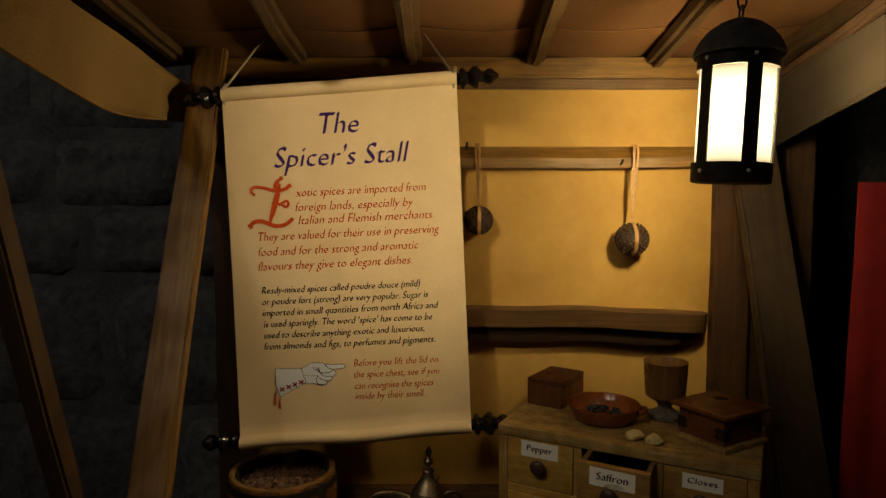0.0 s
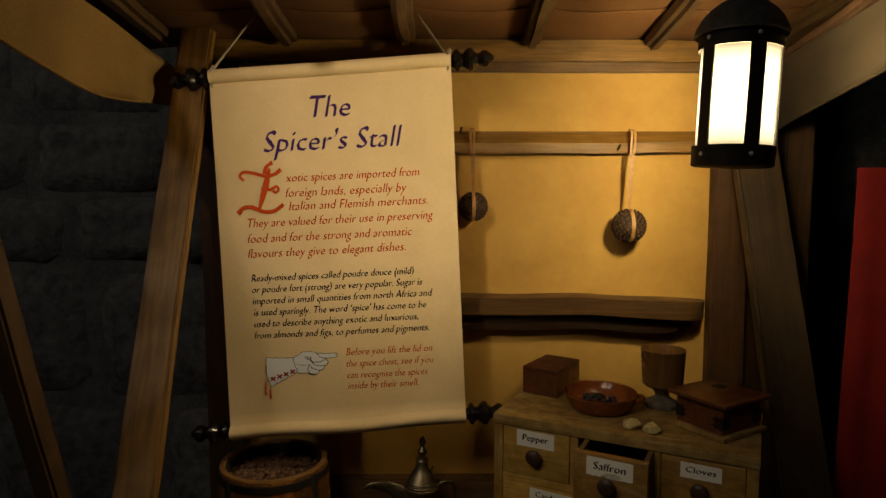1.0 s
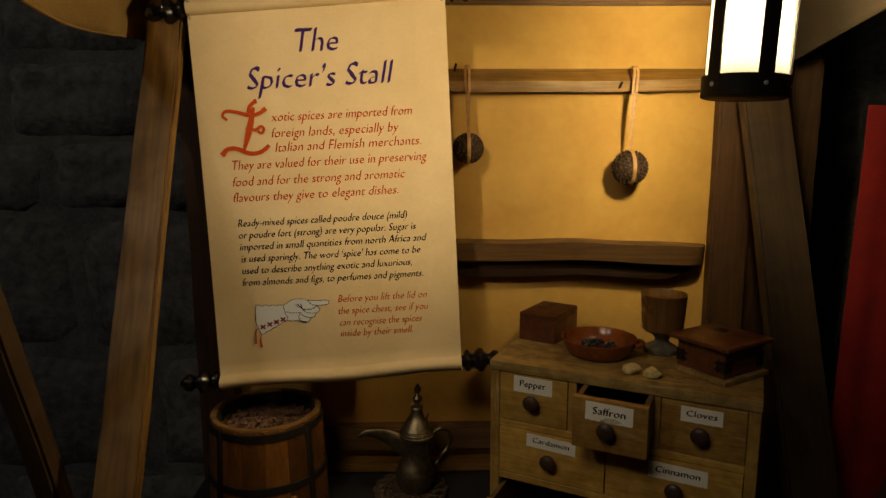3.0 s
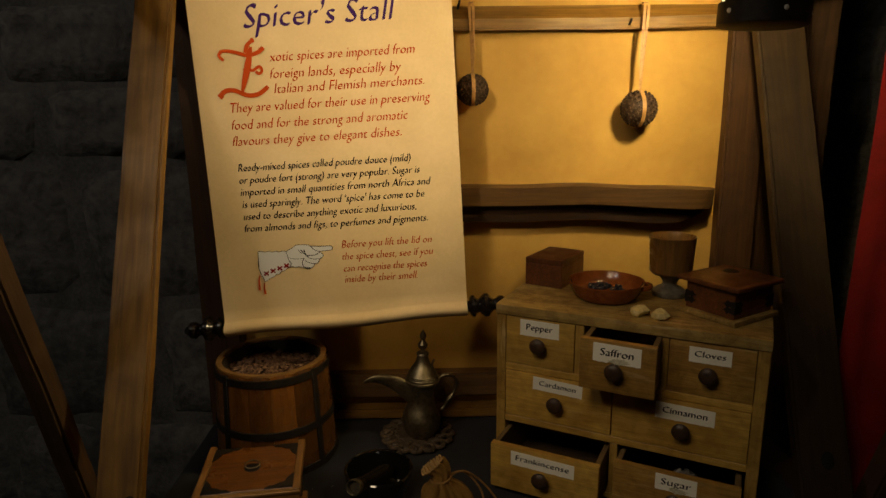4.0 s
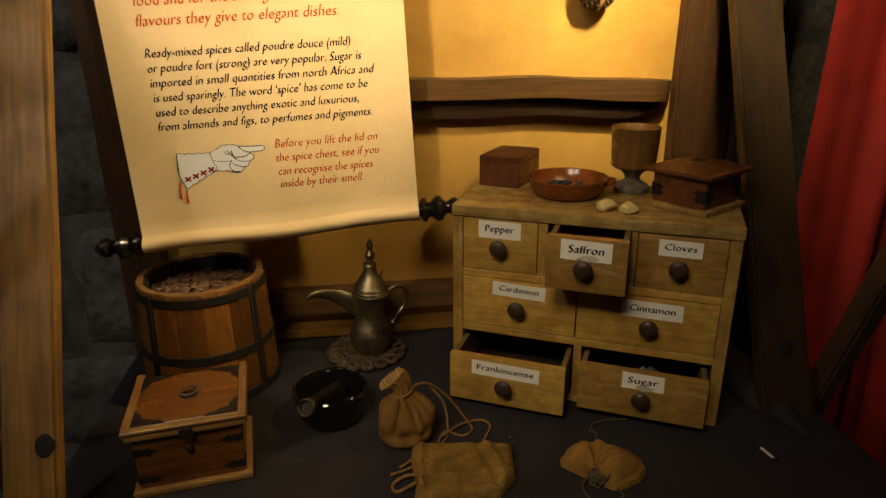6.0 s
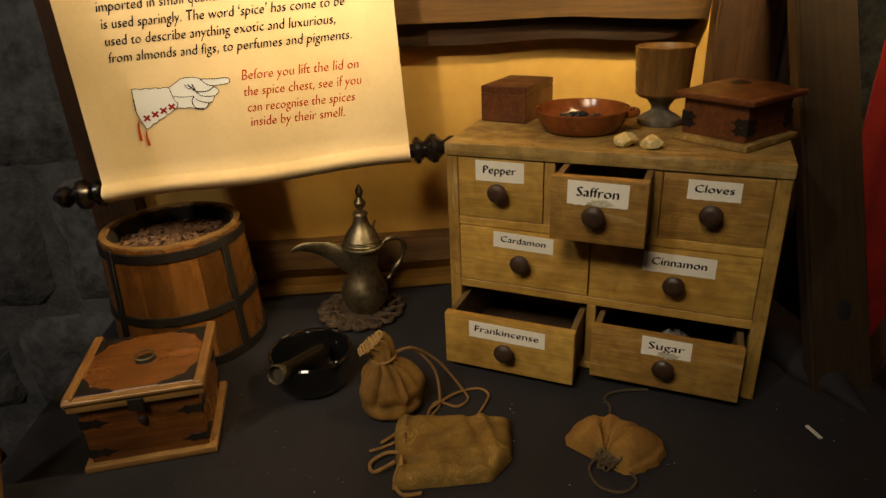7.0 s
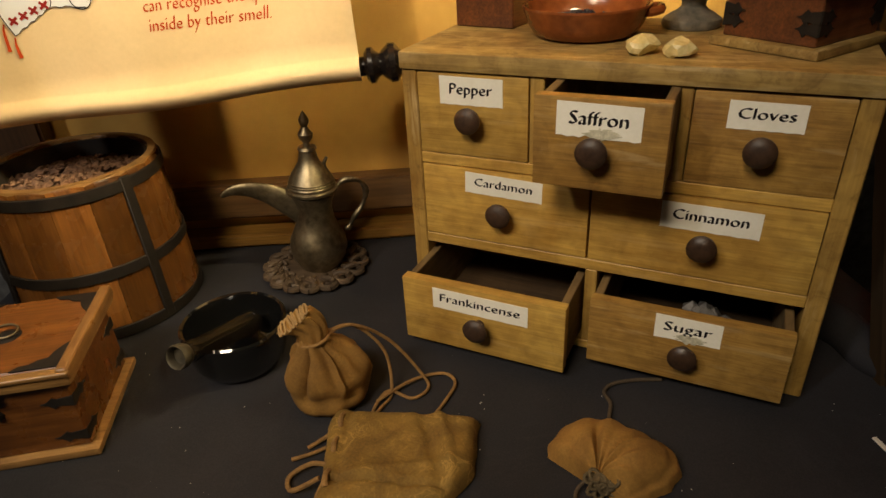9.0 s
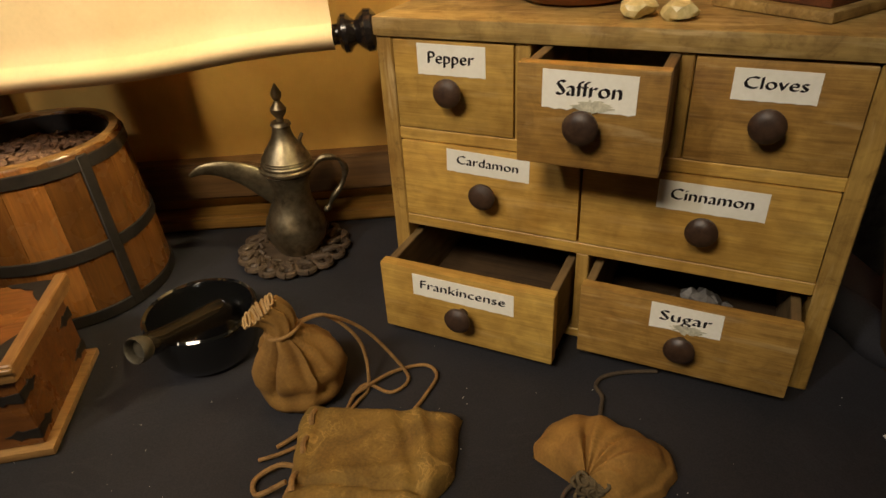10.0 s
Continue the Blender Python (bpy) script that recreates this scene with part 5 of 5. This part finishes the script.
def cord(parent, pts, r=0.0017, mat=None, name="cord"):
    return part(name, tube(glide(pts, 8), r, 7), mat or CORD, parent, "thin leather drawstring")


def tied_pouch():
    ob = thing("tied_pouch", pose(0.005, 0.892, TABLE), "tan suede drawstring pouch standing tied at the neck", "pouch")
    def folds(a, z):
        up = min(max((z - 0.014) / 0.040, 0), 1)
        low = math.exp(-((z - 0.021) / 0.006) ** 2) * max(math.cos(a + 0.9), 0) ** 0.5
        return 1 + up * (0.09 * math.sin(3 * a + 1.0 + z * 12) + 0.08 * math.sin(7 * a + 2 - z * 20) + 0.04 * math.sin(13 * a + z * 30)) - 0.30 * up * math.exp(-((a - 4.15) % 6.2832 / 0.24) ** 2) - 0.22 * up * math.exp(-((a - 5.35) % 6.2832 / 0.30) ** 2) + 0.04 * math.sin(2 * a + 1) - 0.06 * low
    prof = [(0, 0.001), (0.030, 0.0005), (0.0375, 0.003), (0.0415, 0.009), (0.0425, 0.016), (0.0415, 0.0205), (0.0430, 0.026), (0.0445, 0.034), (0.0435, 0.042), (0.0395, 0.051),
            (0.0335, 0.060), (0.0255, 0.068), (0.0175, 0.0755), (0.0130, 0.081), (0.0080, 0.084), (0.0, 0.084)]
    lean = lambda z: (-0.16 * max(z - 0.045, 0) - 0.55 * max(z - 0.088, 0), -0.20 * max(z - 0.045, 0))
    bm = lathe([(r * (0.88 if r > 0.02 else 1.0), z) for r, z in prof], 84, None, folds)
    for v in bm.verts:
        dx, dy = lean(v.co.z)
        v.co.x, v.co.y = v.co.x + dx, v.co.y + dy
    rough_up(bm, 0.0045, 0.026, 2.0)
    rough_up(bm, 0.0012, 0.009, 6.0)
    for v in bm.verts:
        v.co.z = max(v.co.z, 0.0002)
    part("bag", bm, SUEDE, ob, "", 80)
    # above the tie the mouth flattens, tips over and ends in tight pleats
    tie_at, mouth = Vector((-0.006, -0.0075, 0.079)), Vector((-0.0190, -0.0150, 0.1065))
    facing = Vector((-0.50, -0.55, 0.67)).normalized()
    along = Vector((0.80, 0.10, 0.55))
    along = (along - facing * along.dot(facing)).normalized()
    across = facing.cross(along)
    ruff = bmesh.new()
    rings = []
    for k in range(8):
        t = k / 7
        c = tie_at.lerp(mouth, t) + Vector((0.004, 0.002, 0.003)) * math.sin(math.pi * t)
        x_dir, y_dir = Vector((1, 0, 0)).lerp(along, t).normalized(), Vector((0, 1, 0)).lerp(across, t).normalized()
        wide, deep = 0.0125 + 0.0070 * t, 0.0125 - 0.0052 * t
        ring = []
        for q in range(64):
            a = 2 * math.pi * q / 64
            crease = 1 + (0.05 + 0.10 * t) * math.sin(11 * a + 0.6 * math.sin(2 * a))
            ring.append(ruff.verts.new(c + x_dir * (wide * crease * math.cos(a)) + y_dir * (deep * crease * math.sin(a))))
        rings.append(ring)
    for p, q in zip(rings, rings[1:]):
        for k in range(64):
            ruff.faces.new((p[k], p[(k + 1) % 64], q[(k + 1) % 64], q[k]))
    ruff.faces.new(rings[0]), ruff.faces.new(rings[-1])
    part("neck", ruff, SUEDE, ob, "", 60)
    for k in range(8):
        u = -0.0165 + 0.0047 * k
        tall = 0.0078 * math.sqrt(max(1 - (u / 0.0215) ** 2, 0.1))
        loop = [mouth + facing * (0.0012 + 0.0008 * math.sin(k * 2.1)) + along * (u + 0.0016 * math.cos(b) + 0.0010 * math.sin(b + k)) + across * (tall * math.sin(b)) for b in (2 * math.pi * q / 14 for q in range(15))]
        part("pleat", tube(loop, 0.0011, 6), SUEDE_PALE, ob, "pale cut edge of a suede pleat", 70)
    neck = [Vector((-0.006 + 0.0150 * math.cos(a), -0.0075 + 0.0145 * math.sin(a), 0.0810 + 0.003 * math.cos(a))) for a in (2 * math.pi * s / 20 for s in range(21))]
    part("tie", tube(neck, 0.0016, 7), CORD, ob, "leather tie")
    cord(ob, [(0.006, -0.006, 0.083), (0.030, 0.004, 0.084), (0.062, 0.020, 0.050), (0.092, 0.016, 0.006), (0.096, 0.000, 0.002), (0.080, -0.012, 0.002), (0.058, 0.000, 0.003), (0.046, -0.016, 0.003), (0.040, -0.040, 0.003)])
    cord(ob, [(0.006, -0.004, 0.084), (0.030, 0.010, 0.079), (0.056, 0.012, 0.044), (0.060, -0.002, 0.004), (0.050, -0.022, 0.002), (0.030, -0.050, 0.002), (-0.005, -0.072, 0.002), (-0.028, -0.080, 0.002)])
    cord(ob, [(0.046, -0.016, 0.005), (0.080, 0.012, 0.004), (0.112, 0.022, 0.002), (0.124, 0.006, 0.002), (0.112, -0.020, 0.002), (0.100, -0.040, 0.003)])


tied_pouch()


def flat_pouch():
    ob = thing("flat_pouch", pose(0.070, 0.800, TABLE, 0, 0, -6), "olive-tan suede pouch lying flat with its drawstring hem", "pouch")
    bm = bmesh.new()
    n, m = 54, 46
    for side in (1, 0):
        rows = []
        for i in range(n + 1):
            u = -1 + 2 * i / n
            row = []
            for j in range(m + 1):
                v = -1 + 2 * j / m
                e = max(1 - abs(u) ** 12, 0) * max(1 - abs(v) ** 10, 0)
                wx = 0.064 + (0.006 * (1 - v * v) + 0.011 * max(v, 0) ** 2 if u > 0 else 0.003 * math.sin(v * 3))
                wy = 0.053 + 0.005 * (-u)
                if u > 0 and v < -0.25:
                    wx -= 0.020 * ((-0.25 - v) / 0.75) ** 1.2
                x, y = u * wx, v * wy
                z = 0.0008
                if side:
                    z += 0.019 * e ** 0.6 + 0.004 * e * noise.noise(Vector((x * 30, y * 30, 4))) + 0.0012 * e * noise.noise(Vector((x * 90, y * 90, 1)))
                    z -= 0.003 * math.exp(-((x + 0.045) / 0.004) ** 2) * e
                    z -= 0.0045 * math.exp(-((y + 0.033 + 0.06 * x) / 0.0022) ** 2) * e ** 0.5
                    z += 0.0050 * math.exp(-((x - 0.047 + 0.22 * y) / 0.0050) ** 2) * e * (0.4 + 0.6 * max(v + 0.4, 0))
                    z -= 0.0040 * math.exp(-((x - 0.034 + 0.30 * y) / 0.0060) ** 2) * e
                    z += 0.0020 * math.exp(-((y + 0.020 - 0.15 * x) / 0.0040) ** 2) * e
                    z = max(z, 0.0009 + 0.004 * e)
                row.append(bm.verts.new((x + 0.002 * noise.noise(Vector((y * 40, 1, 0))), y + 0.002 * noise.noise(Vector((x * 40, 7, 0))), z)))
            rows.append(row)
        for a, b in zip(rows, rows[1:]):
            for k in range(m):
                bm.faces.new((a[k], b[k], b[k + 1], a[k + 1]))
    bmesh.ops.remove_doubles(bm, verts=bm.verts[:], dist=0.0002)
    part("bag", bm, SUEDE_B, ob, "", 70)
    for y in (0.036, 0.006, -0.030):
        bm = tube(glide([(-0.052, y + 0.008, 0.0165), (-0.0535, y, 0.0195), (-0.052, y - 0.009, 0.0165)], 5), 0.0026, 7)
        part("stitch", bm, CORD, ob, "threaded drawstring stitch")
    cord(ob, [(-0.054, 0.045, 0.012), (-0.066, 0.030, 0.004), (-0.082, 0.016, 0.002)], 0.0019)
    cord(ob, [(-0.056, -0.012, 0.012), (-0.074, -0.006, 0.006), (-0.090, -0.018, 0.003), (-0.084, -0.032, 0.003), (-0.060, -0.028, 0.014)], 0.0022)
    cord(ob, [(-0.054, -0.030, 0.016), (-0.060, -0.050, 0.006), (-0.050, -0.066, 0.003), (-0.030, -0.064, 0.003)], 0.0022)


flat_pouch()


REACH = [(132, 0.050), (118, 0.060), (98, 0.070), (82, 0.076), (66, 0.078), (50, 0.073), (36, 0.077), (20, 0.081), (8, 0.076), (-5, 0.062), (-18, 0.045), (-32, 0.034), (-46, 0.024)]


def lying_pouch():
    ob = thing("lying_pouch", pose(0.236, 0.757, TABLE), "small tan suede pouch lying on its side, mouth gathered dark", "pouch")
    bm = bmesh.new()
    n, m = 56, 22
    for side in (1, 0):
        rows = []
        for i in range(n + 1):
            u = -1 + 2 * i / n
            deg = 43 - 89 * u
            th = math.radians(deg)
            k = max(i for i in range(len(REACH) - 1) if REACH[i][0] >= deg - 1e-6 or i == 0)
            (d0, r0), (d1, r1) = REACH[k], REACH[k + 1]
            f = min(max((d0 - deg) / (d0 - d1), 0), 1)
            reach = r0 + (r1 - r0) * f * f * (3 - 2 * f)
            row = []
            for j in range(m + 1):
                q = 0.04 + 0.96 * j / m
                r = reach * q
                edge = max(1 - abs(u) ** 3.2, 0) ** 0.5
                z = 0.0006
                if side:
                    body = max(math.sin(math.pi * min(q, 1.0) ** 0.85), 0) ** 0.65 if q < 1 else 0
                    z += edge * (0.031 * body + 0.007 * (1 - q)) + 0.0035 * (1 - q) * edge * math.sin(u * 19)
                    z -= 0.007 * edge * body * math.exp(-((u - 0.02 - 0.10 * q) / 0.05) ** 2)
                    z -= 0.006 * edge * body * math.exp(-((u + 0.42 - 0.1 * q) / 0.06) ** 2)
                    z -= 0.004 * edge * math.exp(-((q - 0.86) / 0.03) ** 2) * (1 if u > 0.2 else 0)
                    z += 0.0022 * noise.noise(Vector((r * 60, th * 5, 3))) * body * edge
                    z = max(z, 0.0006)
                row.append(bm.verts.new((r * math.cos(th), r * math.sin(th), z)))
            rows.append(row)
        for a, b in zip(rows, rows[1:]):
            for k in range(m):
                bm.faces.new((a[k], b[k], b[k + 1], a[k + 1]))
    bmesh.ops.remove_doubles(bm, verts=bm.verts[:], dist=0.0002)
    part("bag", bm, SUEDE, ob, "", 75)
    tip = pose(0.003, -0.004, 0.0120) @ Vector((-0.30, -0.80, 0.52)).to_track_quat("Z", "Y").to_matrix().to_4x4()
    for k in range(11):                   # the gathered edge stands out in small loops
        a = 2 * math.pi * k / 11
        c = Vector((0.0100 * math.cos(a) * (1 if k % 3 else 0.45), 0.0078 * math.sin(a) * (1 if k % 3 else 0.4), 0.002 + 0.002 * math.sin(k * 2.3)))
        loop = []
        for s in range(11):
            b = 2 * math.pi * s / 10
            p = Vector((0.0050 * math.cos(b), 0.0034 * math.sin(b), 0.0022 * math.cos(b + k)))
            loop.append(tip @ (c + Matrix.Rotation(a, 3, "Z") @ p))
        part("ruff_loop", tube(loop, 0.0016, 6), DARK_SUEDE, ob, "dark gathered suede loop", 70)
    core = lathe([(0.0, 0.004), (0.006, 0.003), (0.008, -0.004), (0.007, -0.012)], 24)
    part("ruff", moved(core, tip @ Matrix.Diagonal((1.5, 1.05, 1, 1))), DARK_SUEDE, ob, "dark gathered suede mouth", 70)
    cord(ob, [(0.028, 0.066, 0.006), (0.034, 0.082, 0.003), (0.039, 0.097, 0.002), (0.037, 0.111, 0.002), (0.047, 0.122, 0.002), (0.070, 0.126, 0.002), (0.098, 0.124, 0.002)], 0.0019, DARK_CORD)
    cord(ob, [(0.002, 0.006, 0.016), (-0.018, -0.004, 0.004), (-0.016, -0.030, 0.002), (0.006, -0.042, 0.002), (0.026, -0.028, 0.002), (0.016, -0.006, 0.006)], 0.0016, DARK_CORD)


lying_pouch()

ob = thing("pale_splinter", pose(0.4905, 0.7775, TABLE + 0.0012, 0, 0, 8), "short white splinter lying on the black cloth", "splinter")
part("splinter", box(-0.0022, 0.0022, -0.0115, 0.0115, -0.001, 0.0012, 0.0006), CHALK, ob)
dust = thing("cloth_specks", pose(0, 0, TABLE), "tiny pale specks of dust on the cloth", "dust", kind="stuff")
bm = bmesh.new()
for k in range(110):
    own = bmesh.new()
    bmesh.ops.create_icosphere(own, subdivisions=1, radius=rng.uniform(0.00015, 0.00055))
    join(moved(own, pose(rng.uniform(-0.25, 0.55), rng.uniform(0.66, 1.05), 0.0004)), bm)
part("specks", bm, CHALK, dust)
